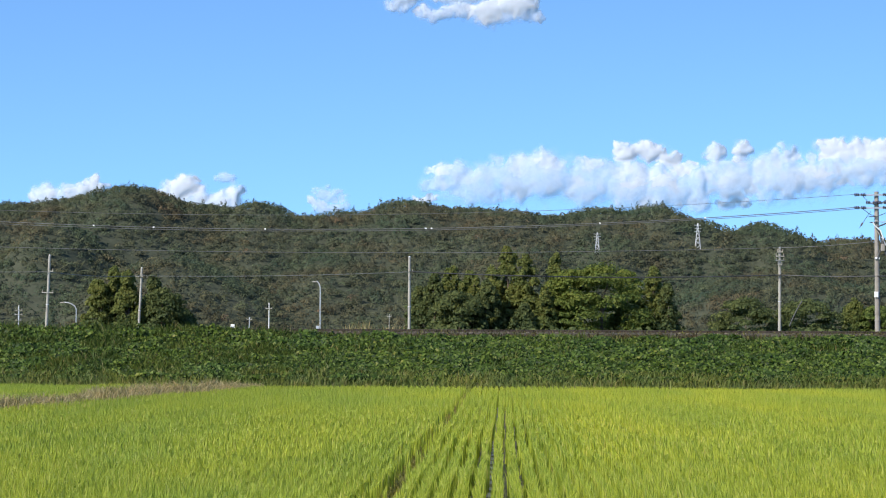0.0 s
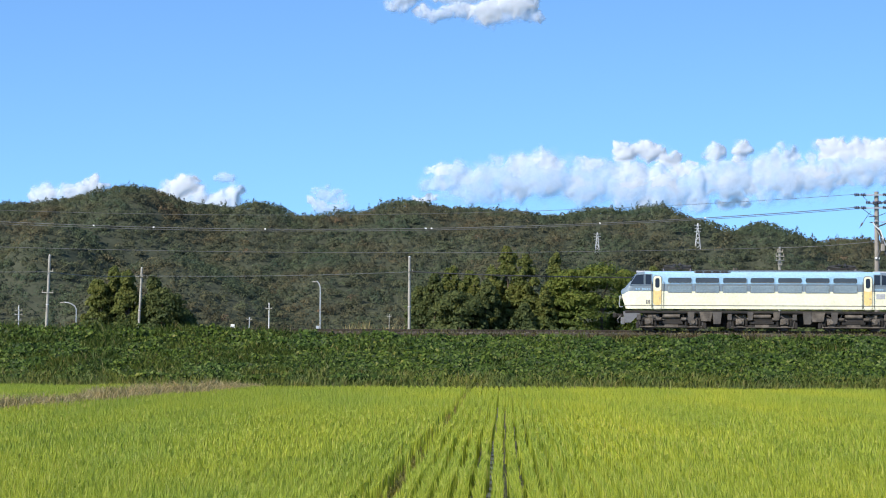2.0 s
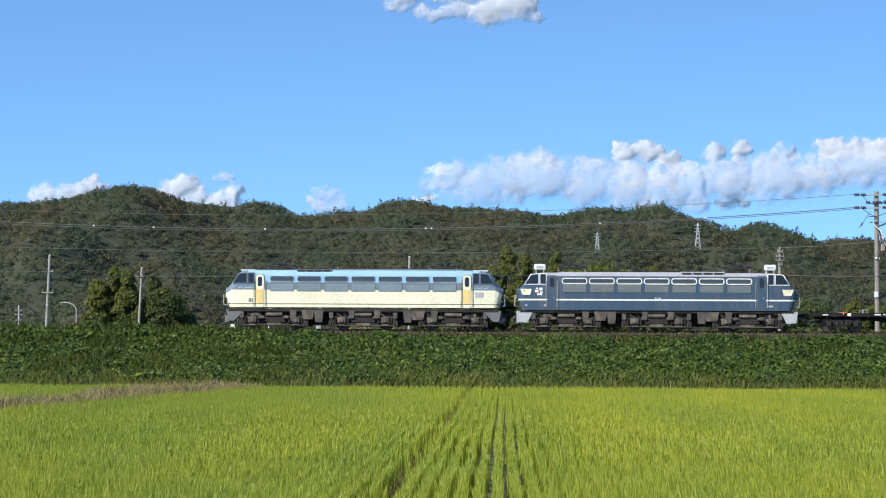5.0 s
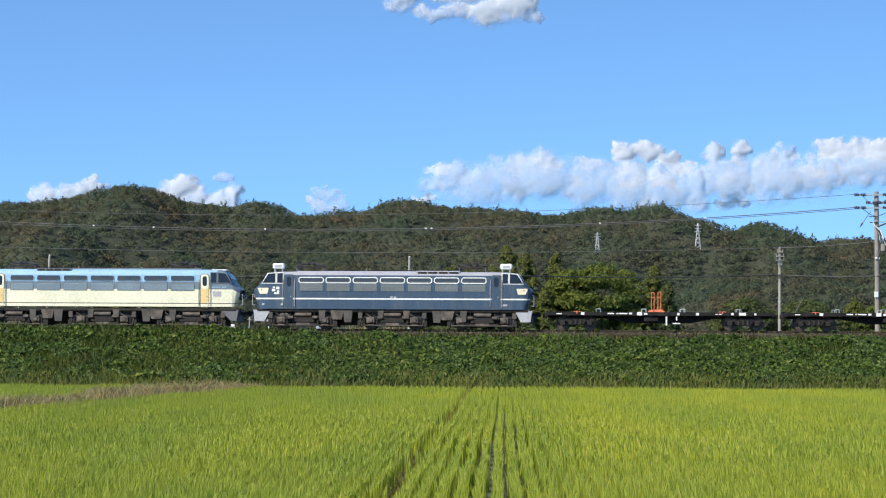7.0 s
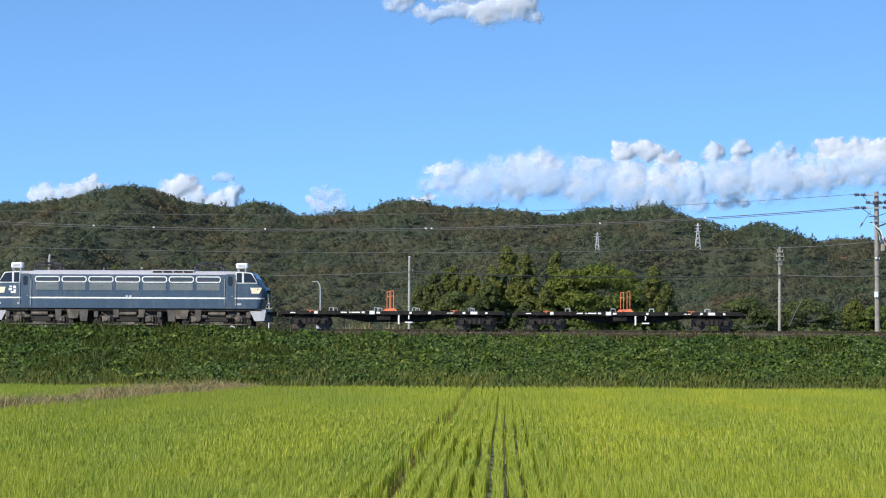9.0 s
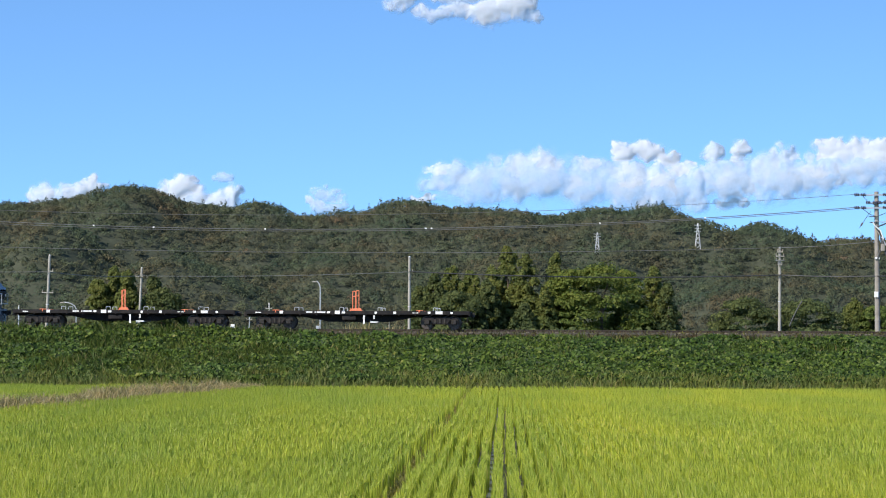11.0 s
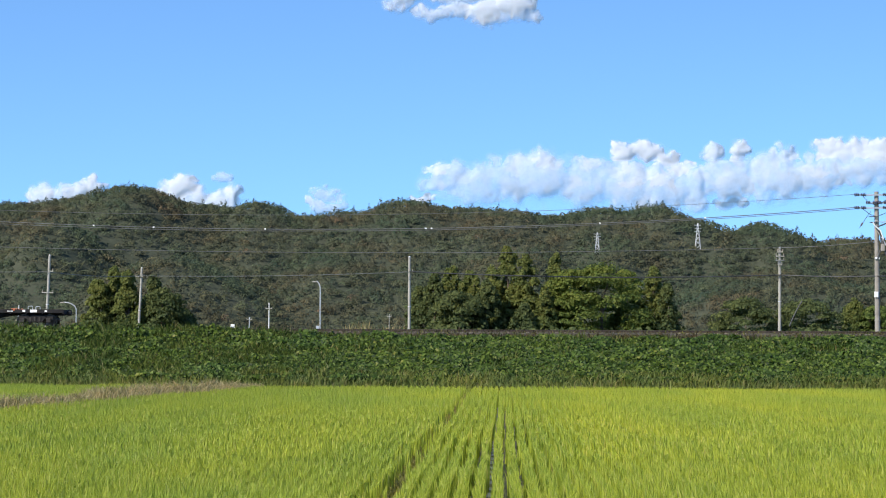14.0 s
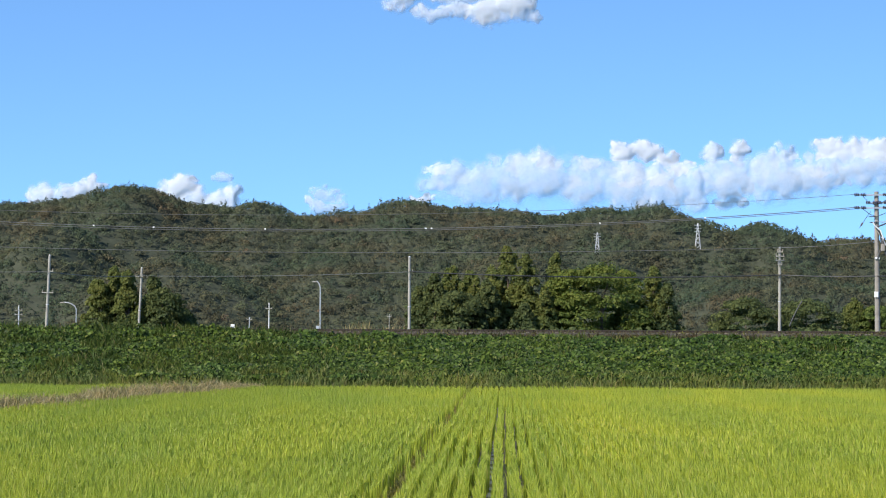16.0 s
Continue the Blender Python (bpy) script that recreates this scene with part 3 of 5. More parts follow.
cloud([(404, 295, 12, 19, 0.7), (411, 304, 9, 9, 0.7)], 52, "small tuft of white cloud beside the bank")
cloud([(447, 304, 15, 14, 0.85), (444, 289, 15, 10, 0.75)], 59, "small rounded tuft of white cloud")
cloud([(-68, 525, 26, 17, 0.6), (-21, 508, 33, 13, 0.65), (14, 517, 34, 15, 0.65), (65, 512, 33, 19, 1.0), (104, 521, 34, 21, 0.95), (127, 508, 19, 11, 0.65), (31, 541, 77, 15, 0.8)], 53, "small white cloud high in the blue sky")
cloud([(-610, 225, 23, 21, 0.75), (-575, 225, 34, 23, 0.55), (-537, 241, 17, 18, 0.9), (-554, 229, 25, 23, 0.75)], 54, "white cloud rising behind the hill top")
cloud([(-403, 240, 22, 24, 1.0), (-427, 234, 17, 18, 0.85), (-378, 221, 29, 23, 0.75), (-322, 226, 15, 23, 0.75), (-347, 215, 34, 23, 0.75)], 55, "white cloud rising behind the hill shoulder")
cloud([(-339, 258, 17, 8, 0.45)], 56, "small grey wisp of cloud")
cloud([(-182, 233, 21, 11, 0.45), (-188, 215, 21, 11, 0.6), (-165, 218, 19, 11, 0.45)], 57, "faint pale cloud over the ridge")


# ---- trees behind the line ----
def tree(x, y, height, radius, form, material, seed, label):
    rng = np.random.default_rng(seed)
    top = new("tree")
    top.location = (x, y, -0.05)
    tagged(top, label, "tree", "trees behind the railway")
    bm = bmesh.new()
    lean = rng.uniform(-0.02, 0.02, 2)
    knots = [Vector((lean[0] * h * height, lean[1] * h * height, h * height)) for h in (0, 0.25, 0.5, 0.75)]
    r = 0.028 * height
    for a, b, i in zip(knots, knots[1:], range(3)):
        bar(bm, a, b, r * (1 - 0.27 * i), r * (0.73 - 0.27 * i), 7)
    part("trunk", bm, M_bark, top)
    # clumps of the crown
    clumps = []
    count = int(110 if form == "round" else 130)
    for k in range(count):
        a = rng.uniform(0, 2 * math.pi)
        if form == "round":
            h = rng.uniform(-0.75, 1.0)
            rr = radius * math.sqrt(max(0.05, 1 - h * h)) * rng.uniform(0.55, 1.0)
            clumps.append((rr * math.cos(a), rr * math.sin(a), height * 0.55 + h * height * 0.42, rng.uniform(0.5, 0.95)))
        else:
            h = rng.random()
            rr = 1.1 * radius * (1 - h) ** 0.55 * rng.uniform(0.4, 1.0) * (0.75 + 0.25 * min(1, h * 6))
            clumps.append((rr * math.cos(a), rr * math.sin(a), height * (0.08 + 0.88 * h), rng.uniform(0.48, 0.9) * (1.15 - 0.55 * h)))
    clumps = np.array(clumps)
    clumps[:, 3] *= (radius / 2.2) ** 0.5
    for k in rng.choice(len(clumps), 7, replace=False):
        bm = bmesh.new()
        c = Vector(clumps[k, :3])
        start = Vector((0, 0, max(0.8, c.z - 0.8 - 0.4 * radius)))
        bar(bm, start, start.lerp(c, 0.55) + Vector((0, 0, 0.1)), r * 0.45, r * 0.25, 5)
        bar(bm, start.lerp(c, 0.55) + Vector((0, 0, 0.1)), c, r * 0.25, r * 0.08, 5)
        part("limb", bm, M_bark, top)
    each = 112 if form == "round" else 98
    n = len(clumps) * each
    pick = np.repeat(np.arange(len(clumps)), each)
    way = rng.normal(size=(n, 3))
    way /= np.linalg.norm(way, axis=1, keepdims=True)
    way[:, 2] = np.abs(way[:, 2]) * 0.9 - 0.25
    size3 = np.array([1.0, 1.0, 0.72]) if form == "round" else np.array([0.8, 0.8, 1.5])
    pos = clumps[pick, :3] + way * size3 * (clumps[pick, 3] * rng.uniform(0.6, 1.08, n))[:, None]
    v, f = leaf_quads(pos, way + rng.normal(0, 0.35, (n, 3)) + np.array([0, 0, 0.3]), rng.uniform(0.12, 0.28, n), rng)
    fast_mesh("crown", v, f, material, top)
    return top


TREES = [  # x, y, height, radius, form, leaf, words
    (-29.5, 242, 8.8, 1.9, "spire", M_leaf_olive, "olive green conifer in a close clump behind the railway"),
    (-28.2, 243, 9.9, 1.75, "spire", M_leaf_olive, "olive green conifer with a pointed top in a clump"),
    (-26.8, 240, 9.5, 1.8, "spire", M_leaf_olive, "olive green conifer in a close clump behind the railway"),
    (-25.0, 244, 9.2, 1.8, "spire", M_leaf_dark, "dark green conifer beside the concrete pole"),
    (-23.8, 241, 7.8, 2.34, "round", M_leaf_dark, "dark rounded tree at the end of the clump"),
    (-22.6, 243, 6.0, 1.69, "round", M_leaf_dark, "low dark bushy tree at the end of the clump"),
    (-2.0, 242, 8.2, 1.9, "spire", M_leaf_dark, "dull green bushy tree at the edge of the grove"),
    (1.4, 237, 7.6, 2.21, "round", M_leaf_dark, "low dull green tree within the grove"),
    (6.8, 237, 6.6, 1.95, "spire", M_leaf_dark, "low blue-green conifer within the grove"),
    (-0.7, 240, 9.2, 2.3, "spire", M_leaf_dark, "dull green conifer at the edge of the grove"),
    (0.7, 243, 10.0, 2.2, "spire", M_leaf_olive, "olive green conifer with yellowing top in the grove"),
    (2.4, 240, 9.5, 2.4, "spire", M_leaf_olive, "olive green conifer within the grove"),
    (3.7, 238, 8.6, 2.0, "spire", M_leaf_dark, "blue-green conifer within the grove"),
    (4.2, 242, 9.9, 1.9, "spire", M_leaf_olive, "olive conifer within the grove"),
    (5.5, 241, 11.7, 2.3, "spire", M_leaf_olive, "tall pointed olive green conifer above the grove"),
    (7.1, 240, 11.0, 2.1, "spire", M_leaf_olive, "yellow-green conifer within the grove"),
    (8.6, 238, 8.0, 1.7, "spire", M_leaf_olive, "browning slim conifer within the grove"),
    (9.7, 242, 11.1, 1.8, "spire", M_leaf_olive, "slim pointed conifer behind the broad tree"),
    (11.0, 240, 9.6, 2.6, "round", M_leaf, "leafy bright green tree joined to the broad crown"),
    (13.4, 240, 10.0, 3.9, "round", M_leaf, "broad bright green deciduous tree with deep shaded gaps"),
    (15.9, 245, 9.8, 1.7, "round", M_leaf, "bright green deciduous tree with rounded crown"),
    (18.0, 241, 10.0, 1.9, "spire", M_leaf_olive, "slim green conifer at the end of the grove"),
    (19.1, 240, 8.6, 1.5, "spire", M_leaf_dark, "small dark conifer at the end of the grove"),
    (25.7, 240, 7.2, 2.73, "round", M_leaf_dark, "dark green bushy tree near the concrete pole"),
    (31.0, 241, 7.1, 3.12, "round", M_leaf_dark, "dark green bushy tree beyond the concrete pole"),
    (35.4, 243, 7.2, 2.08, "spire", M_leaf_olive, "bright olive tree near the utility pole"),
    (37.3, 243, 6.6, 2.08, "round", M_leaf, "green bushy tree near the utility pole"),
]
for i, (x, y, h, r, form, leaf, words) in enumerate(TREES):
    tree(x, y, h, r, form, leaf, 100 + i, words)

# undergrowth on the far side of the line, and pale plumes of reed
rng = np.random.default_rng(61)
n = 26000
x = np.concatenate([rng.uniform(-40, -20, n // 3), rng.uniform(-3, 42, n - n // 3)])
y = rng.uniform(212, 226, n)
h = rng.uniform(0.5, 1.0, n) * (3.7 + 1.1 * value_noise(x, y, 2.5, 6))
nr = np.stack([rng.normal(0, 0.6, n), -0.8 + rng.normal(0, 0.4, n), 0.5 + rng.normal(0, 0.4, n)], 1)
v, f = leaf_quads(np.stack([x, y, h * rng.random(n) ** 0.4], 1), nr, rng.uniform(0.2, 0.5, n), rng)
tagged(fast_mesh("undergrowth", v, f, M_leaf_dark), "dark green scrub along the far side of the railway", "scrub", kind="stuff")
n = 1500
x = np.concatenate([rng.normal(-6.3, 0.5, n // 3), rng.normal(-4.6, 0.9, n - n // 3)])
v, f = blades(np.stack([x, rng.uniform(204, 207, n), np.full(n, 2.7)], 1), 0.7 + 1.5 * rng.random(n) ** 1.8 * (0.4 + 0.8 * value_noise(x, x * 0, 0.5, 7)), 0.07, 0.35, rng, True)
tagged(fast_mesh("plume_grass", v, f, M_straw), "pale feathery plumes of pampas grass beyond the track", "grass", kind="stuff")


# ---- poles, wires, lamps ----
def thing(name, x, y, z, label, category, group=""):
    ob = new(name)
    ob.location = (x, y, z)
    return tagged(ob, label, category, group)


def concrete_pole(x, y, height, lean, arms, label, material=M_concrete, r=0.15):
    """arms: (height, half length, kind)."""
    p = thing("utility_pole", x, y, -0.05, label, "utility pole", "poles along the railway")
    p.rotation_euler = (0, radians(lean), 0)
    bm = bmesh.new()
    bar(bm, (0, 0, 0), (0, 0, height), r, r * 0.72, 12)
    part("shaft", bm, material, p)
    bm = bmesh.new()
    bar(bm, (0, 0, height), (0, 0, height + 0.06), r * 0.76, r * 0.5, 12)
    part("cap", bm, M_steel, p)
    for z, half, off in arms:
        bm = bmesh.new()
        box(bm, -half + off, half + off, -r - 0.07, -r, z - 0.035, z + 0.035, 0.01)
        arm = part("crossarm", bm, M_concrete, p)
        for dx in (-half * 0.9, half * 0.9):
            bm = bmesh.new()
            bar(bm, (dx + off, -r - 0.035, z + 0.04), (dx + off, -r - 0.035, z + 0.2), 0.03, 0.022, 8)
            part("insulator", bm, M_pole_dark, arm)
    for z in (height * 0.35, height * 0.62):
        bm = bmesh.new()
        bar(bm, (0, 0, z), (0, 0, z + 0.06), r * 0.97, r * 0.97, 12)
        part("band", bm, M_steel, p)
    return p


concrete_pole(-28.9, 205, 9.45, 2.2, [(6.75, 0.42, 0.0), (8.3, 0.16, 0.15)], "pale leaning concrete utility pole with a short crossarm", r=0.125)
concrete_pole(-24.9, 230, 9.25, 2.4, [(8.55, 0.3, -0.15)], "slim pale leaning utility pole beside dark conifers", M_concrete, 0.12)
concrete_pole(-2.36, 200, 9.3, 0.0, [(8.25, 0.12, 0.12)], "plain pale concrete utility pole behind the track", r=0.125)
concrete_pole(23.85, 200, 10.1, 0.0, [(9.8, 0.2, 0.0), (9.5, 0.3, 0.0), (9.2, 0.3, 0.0), (8.9, 0.15, 0.0)], "concrete utility pole with a stack of short crossarms", r=0.125)
concrete_pole(-19.05, 310, 7.6, 0.0, [(7.0, 0.36, 0.0)], "distant thin white utility pole with one crossarm", M_white, 0.065)
concrete_pole(-46.5, 310, 7.2, 0.0, [(6.7, 0.42, 0.0), (6.2, 0.42, 0.0), (5.6, 0.3, 0.0)], "distant grey utility pole with three crossarms", M_steel, 0.1)
concrete_pole(-21.2, 310, 6.0, 0.0, [(5.8, 0.3, 0.0)], "distant low utility pole above the scrub", M_steel, 0.07)
concrete_pole(-5.85, 310, 6.4, 0.0, [(6.2, 0.25, 0.0)], "distant short utility pole near the pale plumes", M_concrete, 0.055)

# the big pole with transformers' brackets and insulators
big = thing("utility_pole", 30.2, 196, -0.05, "weathered concrete utility pole carrying insulators and cables", "utility pole", "poles along the railway")
big.rotation_euler = (0, radians(-0.5), 0)
bm = bmesh.new()
bar(bm, (0, 0, 0), (0, 0, 13.9), 0.20, 0.15, 14)
part("shaft", bm, M_pole_dark, big)
for z, x0, x1 in ((13.65, -1.3, 1.3), (12.75, -1.3, 1.3), (13.1, -0.5, 0.9)):
    bm = bmesh.new()
    box(bm, x0, x1, -0.27, -0.19, z - 0.05, z + 0.05, 0.01)
    arm = part("crossarm", bm, M_steel, big)
    for x in (x0 + 0.08, x0 + 0.55, x1 - 0.55, x1 - 0.08):
        bm = bmesh.new()
        for k in range(3):
            bar(bm, (x - 0.06 - 0.11 * k, -0.23, z + 0.03), (x - 0.13 - 0.11 * k, -0.23, z + 0.02), 0.135, 0.07, 8)
        part("insulator", bm, M_insulator, arm, "dark ribbed insulator")
for z, dx in ((12.15, -0.35), (11.75, -0.30)):
    bm = bmesh.new()
    box(bm, dx - 0.22, dx + 0.25, -0.24, -0.19, z - 0.03, z + 0.03)
    part("step_bolt", bm, M_insulator, big)
for k, (x0, z0, x1, z1) in enumerate(((-0.1, 11.4, 1.2, 11.9), (0.0, 11.2, 0.75, 9.9), (0.15, 11.3, 0.6, 9.4), (0.0, 9.3, 0.5, 10.6))):
    bm = bmesh.new()
    bar(bm, (x0, -0.24, z0), (x1, -0.3, z1), 0.05, 0.05, 8)
    part("cable_riser", bm, M_wire if k != 1 else M_steel, big)
bm = bmesh.new()
box(bm, 0.24, 0.5, -0.42, -0.2, 9.75, 10.25, 0.04)
part("junction_box", bm, M_pole_dark, big)
bm = bmesh.new()
bar(bm, (-0.17, -0.2, 9.25), (0.15, -0.2, 9.25), 0.075, 0.075, 10)
part("cable_clamp", bm, M_white, big)
bm = bmesh.new()
box(bm, -0.24, 0.04, -0.26, -0.2, 6.55, 6.95, 0.02)
part("sign_plate", bm, M_white, big, "small white plate on the pole")
for z in (4.9, 5.35, 3.9):
    bm = bmesh.new()
    bar(bm, (0, 0, z), (0, 0, z + 0.09), 0.2, 0.2, 14)
    part("band", bm, M_pole_dark, big)


for pts, r, mat, name in (([(-0.45, 12.5), (-0.85, 11.95), (-1.25, 11.35)], 0.018, M_wire, "stay"), ([(-1.0, 13.6), (-0.6, 13.15), (-0.1, 12.95), (0.5, 13.2), (0.9, 13.6)], 0.022, M_wire, "jumper"),
                          ([(-1.0, 12.7), (-0.5, 12.3), (0.0, 12.15), (0.6, 12.4)], 0.022, M_wire, "jumper"), ([(-0.3, 11.75), (-0.15, 11.5), (0.2, 11.2), (0.42, 10.6)], 0.05, M_white, "riser_pipe"),
                          ([(-0.1, 11.4), (0.15, 11.0), (0.3, 10.5), (0.3, 10.0), (0.0, 9.2)], 0.045, M_wire, "riser_cable"), ([(-0.2, 11.9), (0.4, 11.75), (1.0, 12.0)], 0.03, M_steel, "brace")):
    bm = bmesh.new()
    for (xa, za), (xb, zb) in zip(pts, pts[1:]):
        bar(bm, (xa, -0.27, za), (xb, -0.27, zb), r, r, 6)
    part(name, bm, mat, big)
bm = bmesh.new()
bar(bm, (-1.0, -0.27, 11.74), (-1.14, -0.27, 11.52), 0.06, 0.06, 8)
part("stay_insulator", bm, M_insulator, big)


def wire(name, a, mid, b, radius, material, label):
    """A sagging cable through three points, from a to b."""
    a, mid, b = Vector(a), Vector(mid), Vector(b)
    cu = bpy.data.curves.new(name, "CURVE")
    cu.dimensions, cu.bevel_depth, cu.bevel_resolution = "3D", radius, 1
    sp = cu.splines.new("POLY")
    k = 40
    tm = (mid.x - a.x) / (b.x - a.x)
    sag = (mid.z - (a.z + (b.z - a.z) * tm)) / (tm * (1 - tm))
    sp.points.add(k)
    for i in range(k + 1):
        t = i / k
        p = a.lerp(b, t)
        sp.points[i].co = (p.x, p.y, p.z + sag * t * (1 - t), 1)
    cu.materials.append(material)
    return tagged(new(name, cu), label, "cable", "overhead cables")


wire("overhead_cable", (-55, 198, 13.2), (-0.5, 197, 11.16), (28.9, 195.7, 12.76), 0.03, M_wire_grey, "thick grey overhead cable sagging between far poles")
wire("overhead_cable", (-55, 198.4, 13.0), (-0.5, 197.4, 11.06), (28.9, 195.9, 12.66), 0.022, M_wire_grey, "thin grey overhead cable under the thick one")
wire("overhead_cable", (-55, 199, 13.6), (10.0, 197, 12.55), (28.9, 195.7, 13.66), 0.016, M_wire_grey, "thin upper overhead cable")
wire("overhead_cable", (-60, 203, 11.0), (-0.2, 201, 9.6), (23.85, 199.8, 10.05), 0.02, M_wire_grey, "middle overhead cable sagging across the hills")
wire("overhead_cable", (23.85, 199.8, 10.05), (27, 198, 10.15), (30.2, 195.8, 10.4), 0.024, M_wire_grey, "short span of cable between two poles")
wire("overhead_cable", (-2.36, 199.8, 8.22), (10, 199.8, 7.9), (23.85, 199.8, 8.12), 0.045, M_wire, "heavy black cable spanning before the trees")
wire("overhead_cable", (23.85, 199.8, 8.12), (27, 198, 7.98), (30.2, 195.8, 7.98), 0.045, M_wire, "heavy black cable to the big pole")
wire("overhead_cable", (30.2, 195.8, 7.98), (38, 194, 7.9), (50, 192, 8.2), 0.045, M_wire, "heavy black cable leaving the big pole")
wire("overhead_cable", (-24.7, 229.8, 8.55), (-13, 214, 8.22), (-2.36, 199.8, 8.2), 0.024, M_wire_grey, "grey cable spanning to the slim pole")
wire("overhead_cable", (-28.7, 204.8, 8.2), (-26.8, 217, 8.2), (-24.7, 229.8, 8.55), 0.024, M_wire_grey, "short grey cable between leaning poles")
wire("overhead_cable", (-55, 204.8, 8.4), (-40, 204.8, 8.15), (-28.7, 204.8, 8.2), 0.024, M_wire_grey, "grey cable from the leaning pole")
wire("overhead_cable", (30.2, 195.8, 13.66), (38, 194, 13.3), (50, 192, 13.9), 0.016, M_wire_grey, "thin cable leaving the big pole")
wire("overhead_cable", (30.2, 195.8, 12.76), (38, 194, 12.5), (50, 192, 13.0), 0.024, M_wire_grey, "grey cable leaving the big pole")
wire("stay_wire", (24.6, 200.5, 4.5), (25.0, 200.5, 5.4), (25.5, 200.5, 6.3), 0.05, M_wire, "short dark stay guard leaning beside the pole")


for x in (-24.4, -20.2, -12.4, -1.2, -0.8, 10.9, 18.2):
    t = (x + 55) / 83.9
    tm, mid_z = 54.5 / 83.9, 11.16
    sag = (mid_z - (13.2 - 0.44 * tm)) / (tm * (1 - tm))
    bm = bmesh.new()
    z = 13.2 - 0.44 * t + sag * t * (1 - t)
    y = 198 - 2.3 * t
    bar(bm, (x - 0.06, y, z), (x + 0.06, y, z), 0.05, 0.05, 8)
    tagged(part("cable_spacer", bm, M_white), "small white spacer clamped on the cable", "cable spacer", "spacers on the cable")


def street_lamp(x, y, height, reach, label):
    p = thing("street_lamp", x, y, -0.05, label, "street lamp", "street lamps")
    cu = bmesh.new()
    pts = [(0, 0, 0), (0, 0, height - 0.8)] + [(-reach * (1 - math.cos(a)), 0, height - 0.8 + 0.75 * math.sin(a)) for a in np.linspace(0.15, math.pi / 2, 8)]
    for a, b in zip(pts, pts[1:]):
        bar(cu, a, b, 0.055, 0.05, 8)
    part("post", cu, M_steel, p)
    bm = bmesh.new()
    box(bm, -reach - 0.36, -reach + 0.05, -0.1, 0.1, height - 0.13, height - 0.03, 0.03)
    part("lamp_head", bm, M_concrete, p)
    bm = bmesh.new()
    box(bm, -0.35, -0.09, -0.1, 0.1, 2.0, height * 0.55, 0.03)
    part("control_box", bm, M_steel, p)
    return p


street_lamp(-10.4, 240, 8.5, 0.35, "tall grey street lamp with short curved arm")
street_lamp(-36.3, 280, 7.2, 1.25, "grey street lamp with long curved arm")
sign = thing("small_sign", -15.6, 210, 0, "small white sign plate above the overgrown bank", "sign")
bm = bmesh.new()
box(bm, -0.15, 0.15, -0.03, 0.03, 4.12, 4.5, 0.02)
part("plate", bm, M_white, sign)
bm = bmesh.new()
bar(bm, (0, 0.05, 0), (0, 0.05, 4.4), 0.04)
part("post", bm, M_steel, sign)
bm = bmesh.new()
box(bm, -0.1, 0.1, -0.04, -0.03, 4.2, 4.32)
part("marking", bm, M_wire, sign, "dark bar on the sign")


def pylon(x, y, height, base, label):
    p = thing("pylon", x, y, float(hill_height(np.array([x]), np.array([y]))[0]) - 1.0, label, "pylon", "pylons on the hills")
    bm = bmesh.new()
    feet = [(sx, sy) for sx in (-1, 1) for sy in (-1, 1)]
    w = lambda t: base * (1 - t) + 0.35 * t
    for sx, sy in feet:
        bar(bm, (sx * base, sy * base, 0), (sx * 0.35, sy * 0.35, height), 0.36, 0.24, 5)
    for k in range(6):
        t0, t1 = k / 6, (k + 1) / 6
        for sy in (-1, 1):
            bar(bm, (-w(t0), sy * w(t0), t0 * height), (w(t1), sy * w(t1), t1 * height), 0.14, 0.14, 4)
            bar(bm, (w(t0), sy * w(t0), t0 * height), (-w(t1), sy * w(t1), t1 * height), 0.14, 0.14, 4)
    part("mast", bm, M_steel, p)
    for k in (0.68, 0.8, 0.92):
        bm = bmesh.new()
        bar(bm, (-3.4, 0, k * height), (3.4, 0, k * height), 0.26, 0.26, 4)
        part("crossarm", bm, M_steel, p)
    return p


pylon(149.0, 2727, 21, 2.2, "white lattice pylon on the wooded slope")
pylon(250.8, 2780, 26, 2.6, "white lattice pylon near the ridge")
pylon(184, 3110, 34, 2.0, "slender pale pylon standing behind the ridge")

# ---- the train ----
def paint(name, c, rough=0.38, dirt=(0.30, 0.26, 0.20), amount=0.22):
    """Coach paint: faint mottling and vertical streaks of brake dust."""
    lighter = tuple(min(0.95, k * 1.06) for k in c)
    darker = tuple(k * 0.93 for k in c)
    return surface(name, darker, lighter, 0.8, rough, 0.0, 0.0, 9.0, (1.0, 1.0, 0.22), 0.5, dirt, amount)


P_cream = paint("cream_paint", (0.80, 0.78, 0.57), amount=0.03)
P_white = paint("body_white_paint", (0.84, 0.84, 0.80))
P_sky = paint("light_blue_paint", (0.30, 0.49, 0.66))
P_slate = paint("slate_blue_paint", (0.155, 0.205, 0.25))
P_louvre = paint("pale_slate_louvre_paint", (0.25, 0.32, 0.365))
P_roof = paint("roof_grey_blue_paint", (0.10, 0.13, 0.16), 0.6)
P_navy = paint("dark_blue_paint", (0.046, 0.080, 0.126))
P_navy_light = paint("faded_blue_panel_paint", (0.20, 0.222, 0.222))
P_lilac = paint("pale_lilac_roof_paint", (0.36, 0.36, 0.40), 0.55)
P_door = paint("tan_door_paint", (0.80, 0.58, 0.24), amount=0.3)
P_line = paint("dark_line_paint", (0.16, 0.15, 0.12))
P_grey = paint("skirt_grey_paint", (0.14, 0.143, 0.15), 0.55, (0.20, 0.15, 0.10), 0.5)
